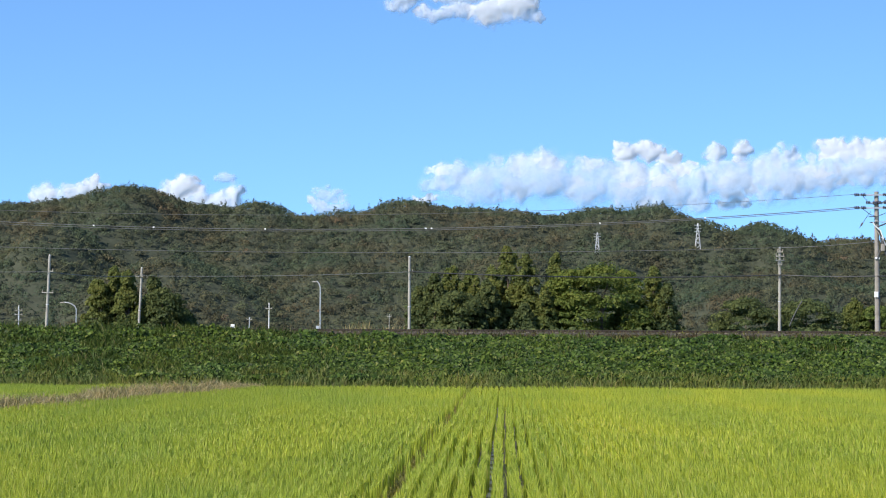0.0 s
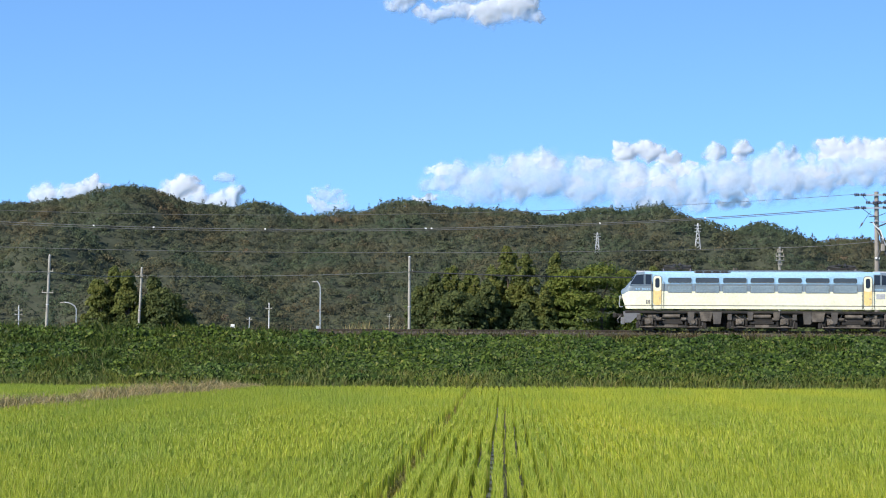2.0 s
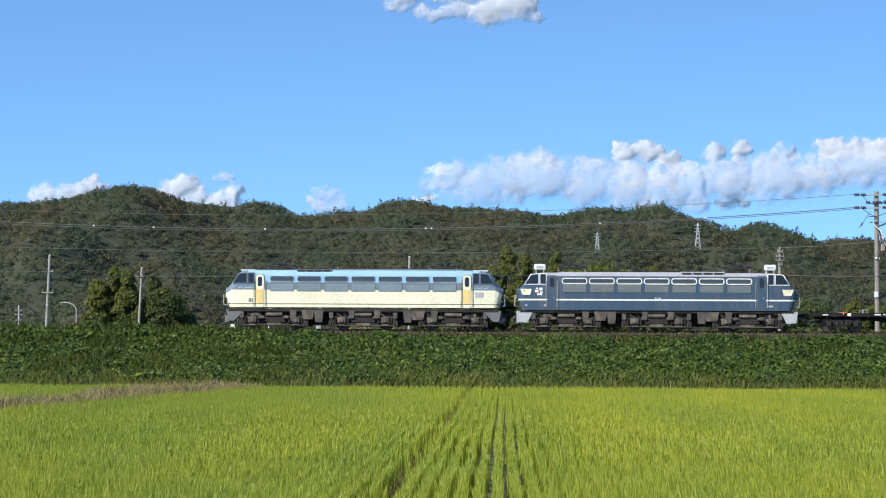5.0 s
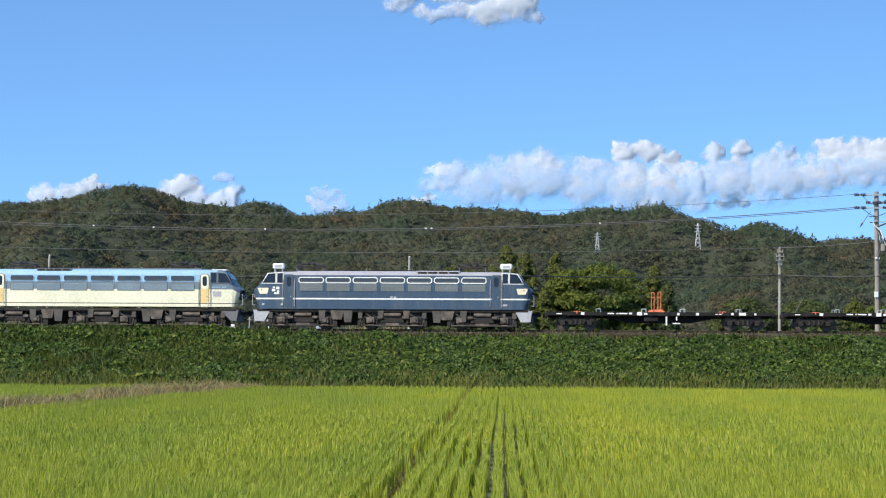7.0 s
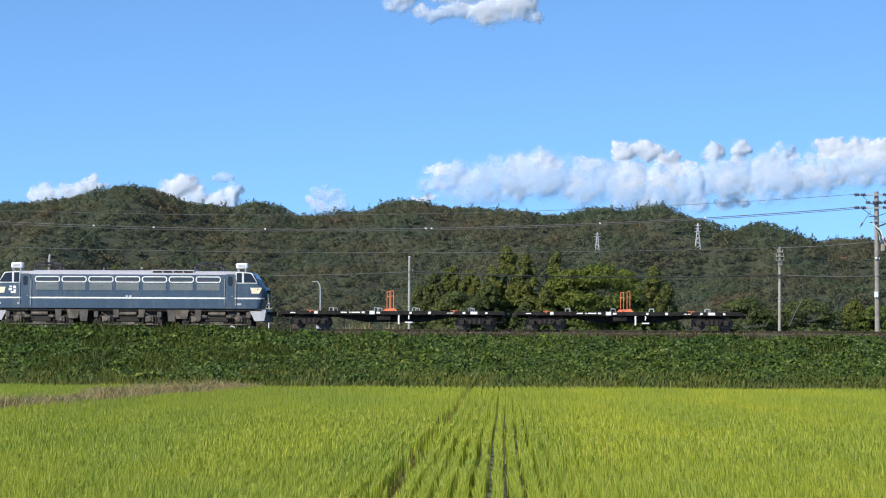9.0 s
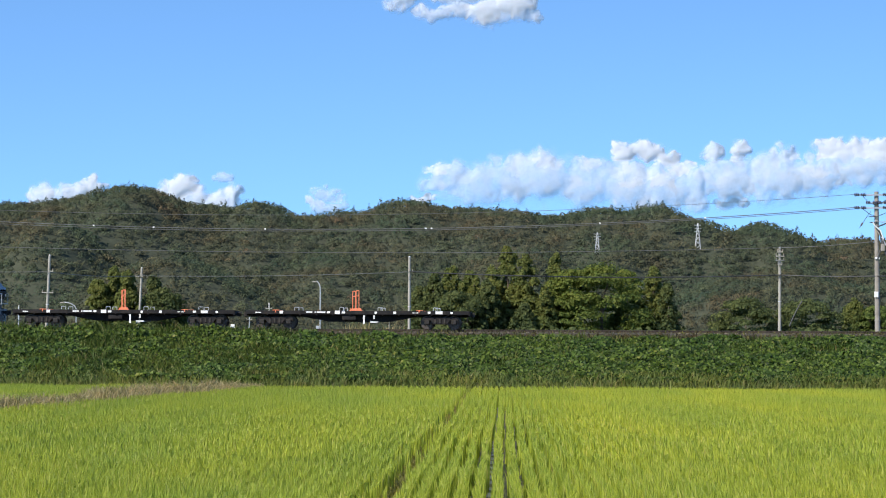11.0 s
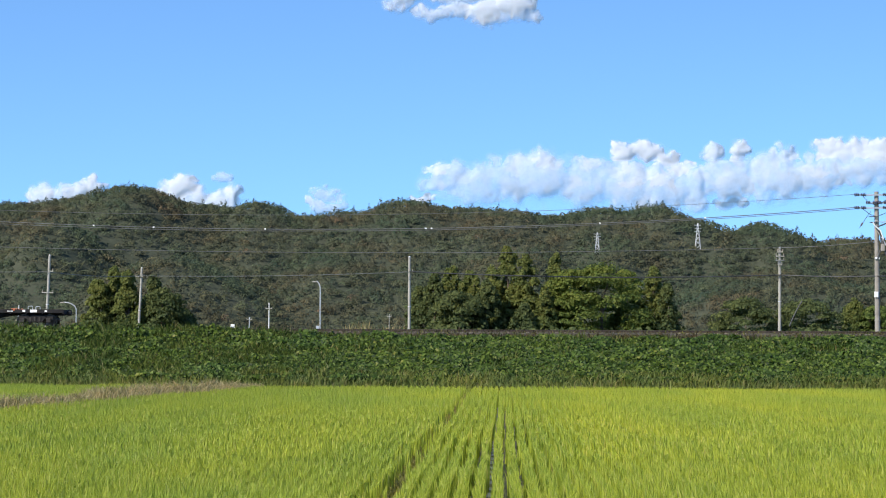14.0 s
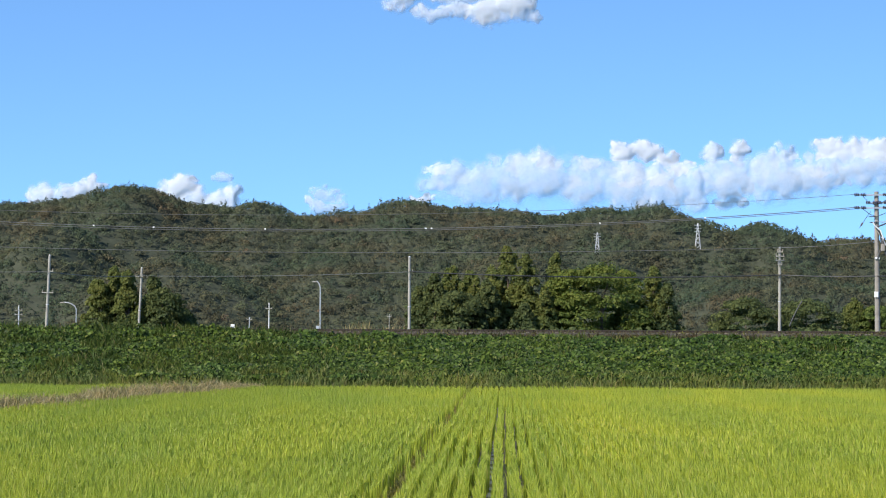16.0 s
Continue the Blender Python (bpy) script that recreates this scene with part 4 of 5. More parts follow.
P_pillar = surface("pillar_grime", (0.055, 0.050, 0.046), (0.10, 0.09, 0.08), 2.0, 0.75, 0.0, 0.1, 15, dirt=(0.12, 0.09, 0.06), dirt_amount=0.6)
P_skirt = paint("pale_skirt_paint", (0.42, 0.43, 0.45), 0.5, (0.22, 0.18, 0.14), 0.5)
P_under = surface("underframe_grime", (0.010, 0.009, 0.008), (0.028, 0.023, 0.019), 3.0, 0.8, 0.0, 0.3, 25, dirt=(0.06, 0.045, 0.032), dirt_amount=0.35)
P_panto = surface("weathered_pantograph", (0.030, 0.029, 0.028), (0.075, 0.07, 0.066), 3.0, 0.5, 0.3)
P_box = surface("equipment_grime", (0.045, 0.038, 0.031), (0.16, 0.135, 0.108), 2.5, 0.75, 0.0, 0.2, 20, dirt=(0.12, 0.09, 0.06), dirt_amount=0.5)
P_wheel = surface("wheel_steel", (0.07, 0.055, 0.045), (0.13, 0.105, 0.085), 4.0, 0.5, 0.6)
P_black = surface("wagon_black", (0.008, 0.008, 0.009), (0.022, 0.020, 0.020), 1.5, 0.75, spec=0.2, dirt=(0.06, 0.045, 0.035), dirt_amount=0.6)
P_orange = paint("orange_red_paint", (0.74, 0.20, 0.09), 0.5, (0.3, 0.12, 0.06), 0.4)
P_lens = surface("lamp_lens", (0.75, 0.70, 0.50), (0.85, 0.80, 0.62), 3, 0.1)
P_panel = surface("headlamp_panel_yellow", (0.76, 0.68, 0.46), (0.83, 0.76, 0.55), 2, 0.35)


def glass_material(name, tone):
    m, nt, b, out = nodes_of(name)
    n = noise_tex(nt, 0.7, 3)
    nt.links.new(ramp(nt, n, [(0.3, tuple(c * 0.7 for c in tone)), (0.7, tone)]), b.inputs["Base Color"])
    b.inputs["Roughness"].default_value, b.inputs["Specular IOR Level"].default_value = 0.12, 0.25
    return m


G_dark = glass_material("tinted_glass", (0.022, 0.03, 0.045))
# side windows in a paler slate tone than the cab glass
G_side = glass_material("slate_side_glass", (0.062, 0.078, 0.098))


def loft(stations, levels, corner=0.34):
    """Rings of points round the shell at each station (x, z_top, half_width): up the near side, over the roof, down the far side."""
    rings = []
    for x, top, half in stations:
        r = min(corner, (top - levels[0]) * 0.3)
        side = []
        for lv in levels:
            side.append((half - 0.05 * max(0.0, (lv - 2.4)) / 1.0, min(lv, top - r)))
        arc = [(half - 0.06 - r * (1 - math.cos(a)), top - r + r * math.sin(a)) for a in (0.45, 0.9, 1.3)]
        # the prow leans back below the lamps
        tip = max(0.0, (abs(x) - 8.3) / 0.62)
        lean = lambda z: x - math.copysign(0.34 * tip * max(0.0, 2.2 - z) / 1.02, x)
        near = [(lean(z), -y, z) for y, z in side + arc] + [(x, 0, top + 0.03)]
        far = [(lean(z), y, z) for y, z in reversed(side + arc)]
        rings.append(near + far)
    return rings


def shell(name, rings, rows, material, parent, label="", cap=False):
    """The band of the loft between given rows of points (both sides)."""
    bm = bmesh.new()
    count = len(rings[0])
    wanted = set(rows) | {count - 2 - r for r in rows}
    grid = [[bm.verts.new(p) for p in ring] for ring in rings]
    for a, b in zip(grid, grid[1:]):
        for i in range(count - 1):
            if i in wanted:
                bm.faces.new((a[i], b[i], b[i + 1], a[i + 1]))
    if cap:
        for ring in (grid[0], grid[-1]):
            for i in range((count - 1) // 2):
                if i in wanted:
                    bm.faces.new((ring[i], ring[i + 1], ring[count - 2 - i], ring[count - 1 - i]))
    bmesh.ops.remove_doubles(bm, verts=bm.verts, dist=0.002)
    bmesh.ops.recalc_face_normals(bm, faces=bm.faces)
    loose = [v for v in bm.verts if not v.link_faces]
    bmesh.ops.delete(bm, geom=loose, context="VERTS")
    return part(name, bm, material, parent, label)


def rounded(bm, x0, x1, z0, z1, y, depth, r, side):
    """A rounded slab on the side of the body, its face at y * side."""
    pts = []
    for cx, cz, a0 in ((x1 - r, z1 - r, 0), (x0 + r, z1 - r, 90), (x0 + r, z0 + r, 180), (x1 - r, z0 + r, 270)):
        for k in range(4):
            a = radians(a0 + 30 * k)
            pts.append((cx + r * math.cos(a), cz + r * math.sin(a)))
    f0 = [bm.verts.new((px, side * y, pz)) for px, pz in pts]
    f1 = [bm.verts.new((px, side * (y - depth), pz)) for px, pz in pts]
    bm.faces.new(f0 if side < 0 else f0[::-1])
    n = len(pts)
    for i in range(n):
        bm.faces.new((f0[i], f1[i], f1[(i + 1) % n], f0[(i + 1) % n]))


def ring_frame(bm, x0, x1, z0, z1, y, depth, w, r, side):
    """A raised rounded frame round an opening."""
    def loop(o, yy):
        pts = []
        for cx, cz, a0 in ((x1 - r, z1 - r, 0), (x0 + r, z1 - r, 90), (x0 + r, z0 + r, 180), (x1 - r, z0 + r, 270)):
            for k in range(4):
                a = radians(a0 + 30 * k)
                pts.append(bm.verts.new((cx + (r + o) * math.cos(a), side * yy, cz + (r + o) * math.sin(a))))
        return pts
    a, b, c, d = loop(0, y), loop(w, y), loop(w, y - depth), loop(0, y - depth)
    n = len(a)
    for p, q in ((a, b), (b, c), (c, d), (d, a)):
        for i in range(n):
            bm.faces.new((p[i], p[(i + 1) % n], q[(i + 1) % n], q[i]))
    bmesh.ops.recalc_face_normals(bm, faces=bm.faces)


def wheelset(x, r, parent, spokes=True):
    bm = bmesh.new()
    for side in (-1, 1):
        y = side * 0.535
        bar(bm, (0, y - 0.065, 0), (0, y + 0.065, 0), r, r, 28)
        bar(bm, (0, y - side * 0.09, 0), (0, y - side * 0.065, 0), r + 0.028, r + 0.028, 28)
        bar(bm, (0, y + side * 0.065, 0), (0, y + side * 0.08, 0), r * 0.82, r * 0.78, 20)
        bar(bm, (0, y + side * 0.08, 0), (0, y + side * 0.15, 0), r * 0.3, r * 0.26, 14)
        for k in range(3):
            a = 2 * math.pi * k / 3
            bar(bm, (r * 0.55 * math.cos(a), y + side * 0.07, r * 0.55 * math.sin(a)), (r * 0.55 * math.cos(a), y + side * 0.095, r * 0.55 * math.sin(a)), r * 0.09, r * 0.09, 8)
    bar(bm, (0, -0.7, 0), (0, 0.7, 0), 0.09, 0.09, 10)
    ob = part("wheelset", bm, P_wheel, parent, "worn steel wheels on an axle")
    ob.location = (x, 0, r)
    wheels.append((ob, x, r))
    return ob


def loco_bogie(cx, parent):
    bm = bmesh.new()
    for side in (-1, 1):
        y = side * 1.08
        box(bm, cx - 2.15, cx + 2.15, y - 0.09, y + 0.09, 0.62, 0.82, 0.03)
        box(bm, cx - 0.75, cx + 0.75, y - 0.10, y + 0.10, 0.40, 0.64, 0.03)
        for ex in (-2.0, 2.0):
            box(bm, cx + ex - 0.16, cx + ex + 0.16, y - 0.08, y + 0.08, 0.30, 0.66, 0.03)
    frame_ob = part("bogie_frame", bm, P_under, parent, "grimy cast bogie frame")
    for side in (-1, 1):
        y = side * 1.12
        for wx in (-1.4, 1.4):
            bm = bmesh.new()
            box(bm, cx + wx - 0.27, cx + wx + 0.27, y - 0.14, y + 0.14, 0.36, 0.76, 0.06)
            bar(bm, (cx + wx, y + side * 0.14, 0.56), (cx + wx, y + side * 0.2, 0.56), 0.16, 0.13, 12)
            part("axle_box", bm, P_box, frame_ob)
            for dx in (-0.42, 0.42):
                bm = bmesh.new()
                for k in range(5):
                    bar(bm, (cx + wx + dx, y, 0.30 + 0.09 * k), (cx + wx + dx, y, 0.36 + 0.09 * k), 0.10, 0.10, 8)
                part("coil_spring", bm, P_under, frame_ob)
            bm = bmesh.new()
            box(bm, cx + wx * 1.52 - 0.1, cx + wx * 1.52 + 0.1, y - 0.1, y + 0.12, 0.14, 0.52, 0.03)
            part("sand_pipe", bm, P_under, frame_ob)
        bm = bmesh.new()
        bar(bm, (cx - 0.55, y + side * 0.05, 0.9), (cx + 0.55, y + side * 0.05, 0.9), 0.13, 0.13, 12)
        part("air_cylinder", bm, P_box, frame_ob)
        bm = bmesh.new()
        box(bm, cx - 0.45, cx + 0.45, y - 0.05, y + 0.1, 0.16, 0.38, 0.04)
        part("brake_gear", bm, P_box, frame_ob)
        bm = bmesh.new()
        bar(bm, (cx - 2.0, y + side * 0.12, 0.22), (cx + 2.0, y + side * 0.12, 0.22), 0.03, 0.03, 6)
        part("pull_rod", bm, P_box, frame_ob)
        bm = bmesh.new()
        box(bm, cx - 0.95, cx + 0.95, y - 0.04, y + 0.06, 0.24, 0.36, 0.02)
        part("equaliser_beam", bm, P_under, frame_ob)
        for wx in (-1.4, 1.4):
            for dx in (-0.68, 0.68):
                bm = bmesh.new()
                box(bm, cx + wx + dx - 0.09, cx + wx + dx + 0.09, side * 0.62 - 0.1, side * 0.62 + 0.1, 0.22, 0.72, 0.02)
                bar(bm, (cx + wx + dx, y, 0.30), (cx + wx + dx, side * 0.6, 0.30), 0.045, 0.045, 6)
                part("brake_shoe", bm, P_box, frame_ob)
            bm = bmesh.new()
            box(bm, cx + wx - 0.22, cx + wx + 0.22, y + side * 0.02 - 0.06, y + side * 0.02 + 0.06, 0.16, 0.30, 0.03)
            part("axle_tie", bm, P_box, frame_ob)
            bm = bmesh.new()
            bar(bm, (cx + wx - 0.3, y + side * 0.1, 0.98), (cx + wx + 0.15, y + side * 0.1, 0.70), 0.04, 0.04, 6)
            part("damper", bm, P_box, frame_ob)
    for side in (-1, 1):
        y = side * 1.2
        for dx, mat in ((-2.05, P_pillar), (2.05, P_pillar)):
            bm = bmesh.new()
            box(bm, cx + dx - 0.14, cx + dx + 0.14, y - 0.08, y + 0.06, 0.66, 1.04, 0.03)
            bar(bm, (cx + dx, y, 0.68), (cx + dx * 0.93, y, 0.12), 0.03, 0.025, 6)
            part("sand_box", bm, mat, frame_ob)
        for dx in (-0.78, 0.78):
            bm = bmesh.new()
            bar(bm, (cx + dx - 0.16, y, 0.72), (cx + dx + 0.16, y, 0.72), 0.11, 0.11, 10)
            bar(bm, (cx + dx + 0.16, y, 0.72), (cx + dx + 0.34, y, 0.66), 0.03, 0.03, 6)
            part("brake_cylinder", bm, P_box, frame_ob)
            bm = bmesh.new()
            arc = [(cx + dx * 1.25 + 0.22 * math.cos(a), y + side * 0.04, 1.0 - 0.24 * math.sin(a)) for a in np.linspace(0, math.pi, 7)]
            for a, b in zip(arc, arc[1:]):
                bar(bm, a, b, 0.025, 0.025, 6)
            part("cable_loop", bm, M_wire, frame_ob)
    for wx in (-1.4, 1.4):
        wheelset(cx + wx, 0.56, frame_ob)


def pantograph(cx, z, parent, raised):
    """A folded diamond pantograph on its insulators."""
    bm = bmesh.new()
    for side in (-1, 1):
        box(bm, cx - 0.9, cx + 0.9, side * 0.55 - 0.05, side * 0.55 + 0.04, z + 0.17, z + 0.27)
    for dx in (-0.9, 0.9):
        box(bm, cx + dx - 0.04, cx + dx + 0.04, -0.59, 0.59, z + 0.20, z + 0.26)
    base = part("pantograph", bm, P_under, parent, "dark folded diamond pantograph")
    for dx in (-0.85, 0.85):
        for side in (-1, 1):
            bm = bmesh.new()
            for k in range(3):
                bar(bm, (cx + dx, side * 0.55, z - 0.02 + 0.075 * k), (cx + dx, side * 0.55, z + 0.05 + 0.075 * k), 0.085, 0.05, 8)
            part("insulator", bm, M_insulator, base)
    for side in (-1, 1):
        for s in (-1, 1):
            bm = bmesh.new()
            bar(bm, (cx + s * 0.2, side * 0.5, z + 0.28), (cx + s * 0.85, side * 0.42, z + 0.36), 0.055, 0.05, 6)
            bar(bm, (cx + s * 0.85, side * 0.42, z + 0.36), (cx + s * 0.05, side * 0.3, z + 0.46), 0.05, 0.045, 6)
            part("arm", bm, P_panto, base)
    bm = bmesh.new()
    for s in (-1, 1):
        bar(bm, (cx + s * 0.2, -0.62, z + 0.45), (cx + s * 0.2, 0.62, z + 0.45), 0.07, 0.07, 6)
        for side in (-1, 1):
            bar(bm, (cx + s * 0.17, side * 0.62, z + 0.47), (cx + s * 0.17, side * 0.88, z + 0.36), 0.025, 0.015, 6)
    if raised:
        for s in (-1, 1):
            bar(bm, (cx + s * 0.17, 0.0, z + 0.40), (cx + s * 0.20, 0.0, z + 0.58), 0.055, 0.05, 6)
    part("collector_shoe", bm, P_panto, base)


def coupler(sx, x, parent, z=0.88):
    bm = bmesh.new()
    box(bm, min(x, x + sx * 0.42), max(x, x + sx * 0.42), -0.1, 0.1, z - 0.1, z + 0.1, 0.02)
    box(bm, min(x + sx * 0.36, x + sx * 0.62), max(x + sx * 0.36, x + sx * 0.62), -0.17, 0.15, z - 0.15, z + 0.15, 0.05)
    part("coupler", bm, P_under, parent, "grimy knuckle coupler")


def locomotive(style, label):
    loco = new("locomotive")
    tagged(loco, label, "locomotive", "train on the embankment")
    blue = style == "blue"
    L = 8.92
    levels = [1.18, 1.79, 1.885, 2.40, 2.82, 3.34] if blue else [1.29, 1.47, 1.53, 2.40, 2.88, 3.36]
    nose = [(-L, 2.36, 1.02), (-L + 0.05, 2.52, 1.12), (-L + 0.24, 2.60, 1.28), (-L + 0.5, 2.92, 1.36), (-L + 0.86, 3.42, 1.385), (-L + 1.08, 3.60, 1.39), (-L + 1.5, 3.66, 1.40), (-L + 2.6, 3.68, 1.40)]
    crown = 3.57 if blue else 3.68
    nose = [(x, min(t, crown - 0.02 * k) if t > 3 else t, h) for (x, t, h), k in zip(nose, (0, 0, 0, 0, 9, 4, 1, 0))]
    stations = nose + [(x, crown, 1.40) for x in (-3, 0, 3)] + [(-x, t, h) for x, t, h in reversed(nose)]
    rings = loft(stations, levels, 0.22 if blue else 0.34)
    main, front, back = rings[6:-6], rings[:7], rings[-7:]
    if blue:
        shell("body_shell", rings, [0, 2, 3], P_navy, loco, "dark blue painted body side", True)
        shell("stripe", rings, [1], P_white, loco, "thin white waist stripe", True)
        shell("upper_body", rings, [4], P_navy, loco, "dark blue upper body", True)
        shell("roof", main, [5, 6, 7, 8], P_lilac, loco, "pale lilac-grey roof")
        for ring in (front, back):
            shell("cab_roof", ring, [5, 6, 7, 8], P_navy, loco, "dark blue cab roof")
    else:
        shell("body_shell", rings, [0, 2], P_cream, loco, "cream painted body side", True)
        shell("stripe", rings, [1], P_line, loco, "thin dark waist line", True)
        shell("upper_body", rings, [3], P_slate, loco, "slate blue band", True)
        shell("roof", main, [4, 5, 6, 7, 8], P_sky, loco, "light blue roof and eaves")
        for ring in (front, back):
            shell("cab_roof", ring, [4, 5, 6, 7, 8], P_slate, loco, "slate blue cab roof")
    # closing floor
    bm = bmesh.new()
    box(bm, -L + 0.25, L - 0.25, -1.30, 1.30, 1.02, 1.18, 0.02)
    part("underframe", bm, P_under, loco)
    # plain dark blocks: motor bulk that also stands in for the underside's shade
    for x0, x1 in ((-7.4, -4.2), (-3.9, 3.9), (4.2, 7.4)):
        bm = bmesh.new()
        box(bm, x0, x1, -0.42, 0.42, 0.16, 1.02, 0.04)
        part("gear_shade_block", bm, P_under, loco, "grimy motor and gear blocks that also fill in the shade underneath")
    for side in (-1, 1):
        face = 1.40
        for k in range(7):
            cx = (k - 3) * 1.735
            w0, w1 = (2.885, 3.165) if blue else (2.93, 3.26)
            bm = bmesh.new()
            rounded(bm, cx - 0.75, cx + 0.75, w0, w1, face - 0.02, 0.03, 0.10, side)
            w = part("window", bm, G_side, loco, "long dark rounded window")
            bm = bmesh.new()
            ring_frame(bm, cx - 0.75, cx + 0.75, w0, w1, face + 0.004, 0.06, 0.062 if blue else 0.03, 0.10, side)
            part("window_frame", bm, P_white if blue else P_sky, w, "white rounded frame" if blue else "")
            bm = bmesh.new()
            ya, yb = side * (face - 0.024), side * (face - 0.006)
            box(bm, cx - 0.74, cx + 0.74, min(ya, yb), max(ya, yb), w0 + 0.04, w0 + 0.06)
            part("glazing_bar", bm, P_line, w)
            # louvred panel under the window
            bm = bmesh.new()
            rounded(bm, cx - 0.74, cx + 0.74, 2.33, 2.77, face + 0.012, 0.03, 0.03, side)
            pan = part("louvre_panel", bm, P_navy_light if blue else P_louvre, loco, "faded louvre panel")
            bm = bmesh.new()
            ring_frame(bm, cx - 0.74, cx + 0.74, 2.33, 2.77, face + 0.022, 0.03, 0.02, 0.02, side)
            part("panel_edge", bm, P_navy if blue else P_line, pan)
            bm = bmesh.new()
            for j in range(9):
                z = 2.36 + j * 0.044
                for h0, h1 in ((-0.71, -0.255), (-0.225, 0.225), (0.255, 0.71)):
                    ya, yb = side * (face + 0.012), side * (face + 0.026)
                    box(bm, cx + h0, cx + h1, min(ya, yb), max(ya, yb), z, z + 0.016)
            part("slats", bm, P_navy_light if blue else P_louvre, pan)
        for end in (-1, 1):
            dx = end * 6.63
            bm = bmesh.new()
            rounded(bm, dx - 0.25, dx + 0.25, 1.26 if blue else 1.53, 3.36, face + 0.008, 0.03, 0.16 if not blue else 0.04, side)
            door = part("cab_door", bm, P_door if not blue else P_navy, loco, "tan cab door with white head" if not blue else "dark blue cab door")
            if not blue:
                bm = bmesh.new()
                rounded(bm, dx - 0.25, dx + 0.25, 2.42, 3.36, face + 0.016, 0.02, 0.16, side)
                part("door_head", bm, P_cream, door, "white upper half of the door")
            bm = bmesh.new()
            rounded(bm, dx - 0.14, dx + 0.14, 2.62, 3.24, face + 0.024, 0.02, 0.12, side)
            part("door_window", bm, G_dark, door)
            bm = bmesh.new()
            ya, yb = side * (face + 0.01), side * (face + 0.06)
            box(bm, dx + 0.10, dx + 0.16, min(ya, yb), max(ya, yb), 1.95, 2.0)
            part("door_handle", bm, M_steel, door)
            bm = bmesh.new()
            ring_frame(bm, dx - 0.255, dx + 0.255, 1.24, 3.37, face + 0.006, 0.02, 0.03, 0.15 if not blue else 0.04, side)
            part("door_seam", bm, P_line, door, "dark door seam")
            for hx in (-0.37, 0.37):
                bm = bmesh.new()
                y = side * (face + 0.06)
                bar(bm, (dx + hx, y, 1.35), (dx + hx, y, 3.05), 0.018, 0.018, 6)
                for z in (1.38, 2.2, 3.02):
                    bar(bm, (dx + hx, y, z), (dx + hx, side * (face - 0.02), z), 0.014, 0.014, 5)
                part("handrail", bm, M_steel if blue else P_line, loco)
            bm = bmesh.new()
            ya, yb = side * 1.16, side * (face + 0.06)
            box(bm, dx - 0.22, dx + 0.22, min(ya, yb), max(ya, yb), 1.02, 1.10)
            box(bm, dx - 0.2, dx + 0.2, min(ya, yb), max(ya, yb), 0.55, 0.60)
            part("step", bm, P_under, loco)
            # cab side windows
            for quad in (((7.03, 2.84), (7.38, 2.84), (7.38, 3.46), (7.03, 3.46)), ((7.50, 2.84), (8.34, 2.84), (7.96, 3.42), (7.50, 3.46))):
                for name, mat, grow, y in (("cab_window", G_dark, 0.0, 1.425), ("window_frame", P_white if blue else P_slate, 0.05, 1.414)):
                    mx, mz = sum(q[0] for q in quad) / 4, sum(q[1] for q in quad) / 4
                    bm = bmesh.new()
                    tops, lows = [], []
                    for qx, qz in quad:
                        px, pz = qx + math.copysign(grow, qx - mx), qz + math.copysign(grow, qz - mz)
                        yy = y - 0.05 * max(0.0, qx - 7.9) - 0.045 * (qz - 2.84)
                        tops.append(bm.verts.new((end * px, side * yy, pz)))
                        lows.append(bm.verts.new((end * px, side * (yy - 0.08), pz)))
                    bm.faces.new(tops)
                    for i in range(4):
                        bm.faces.new((tops[i], lows[i], lows[(i + 1) % 4], tops[(i + 1) % 4]))
                    bmesh.ops.recalc_face_normals(bm, faces=bm.faces)
                    part(name, bm, mat, loco)
        # markings on the cab side, as plain bars
        if blue:
            bm = bmesh.new()
            for x0, x1, z0, z1 in ((-7.72, -7.50, 2.30, 2.46), (-7.44, -7.24, 2.42, 2.60), (-7.58, -7.26, 2.12, 2.24), (-7.40, -7.24, 2.24, 2.36), (-7.66, -7.52, 2.50, 2.60)):
                ya, yb = side * (face - 0.01), side * (face + 0.008)
                box(bm, x0, x1, min(ya, yb), max(ya, yb), z0, z1)
            part("emblem", bm, P_white, loco, "white emblem of plain shapes")
            for x0, x1, z0 in ((-8.35, -8.2, 1.42), (-7.15, -7.0, 1.42), (7.05, 7.35, 1.40), (-0.12, 0.02, 1.88), (0.10, 0.26, 1.88)):
                bm = bmesh.new()
                ya, yb = side * (face - 0.05), side * (face + 0.008)
                box(bm, x0, x1, min(ya, yb), max(ya, yb), z0, z0 + 0.12)
                part("plate_bar", bm, M_steel, loco, "small pale plate")
            for end in (-1, 1):
                bm = bmesh.new()
                pts = [(8.02, 2.14), (8.50, 2.14), (8.66, 2.52), (7.92, 2.52)]
                near = [bm.verts.new((end * x, side * (1.412 if x < 8.3 else 1.375 if x < 8.6 else 1.325), z)) for x, z in pts]
                deep = [bm.verts.new((end * x, side * (1.30 if x < 8.3 else 1.15), z)) for x, z in pts]
                bm.faces.new(near)
                for i in range(4):
                    bm.faces.new((near[i], deep[i], deep[(i + 1) % 4], near[(i + 1) % 4]))
                bmesh.ops.recalc_face_normals(bm, faces=bm.faces)
                part("headlamp_panel", bm, P_panel, loco, "pale yellow headlamp panel")
        else:
            bm = bmesh.new()
            for k in range(6):
                x0 = 7.05 + k * 0.15 + (0.1 if k > 3 else 0)
                ya, yb = side * (face - 0.02), side * (face + 0.006)
                box(bm, x0, x0 + 0.10, min(ya, yb), max(ya, yb), 2.50, 2.58)
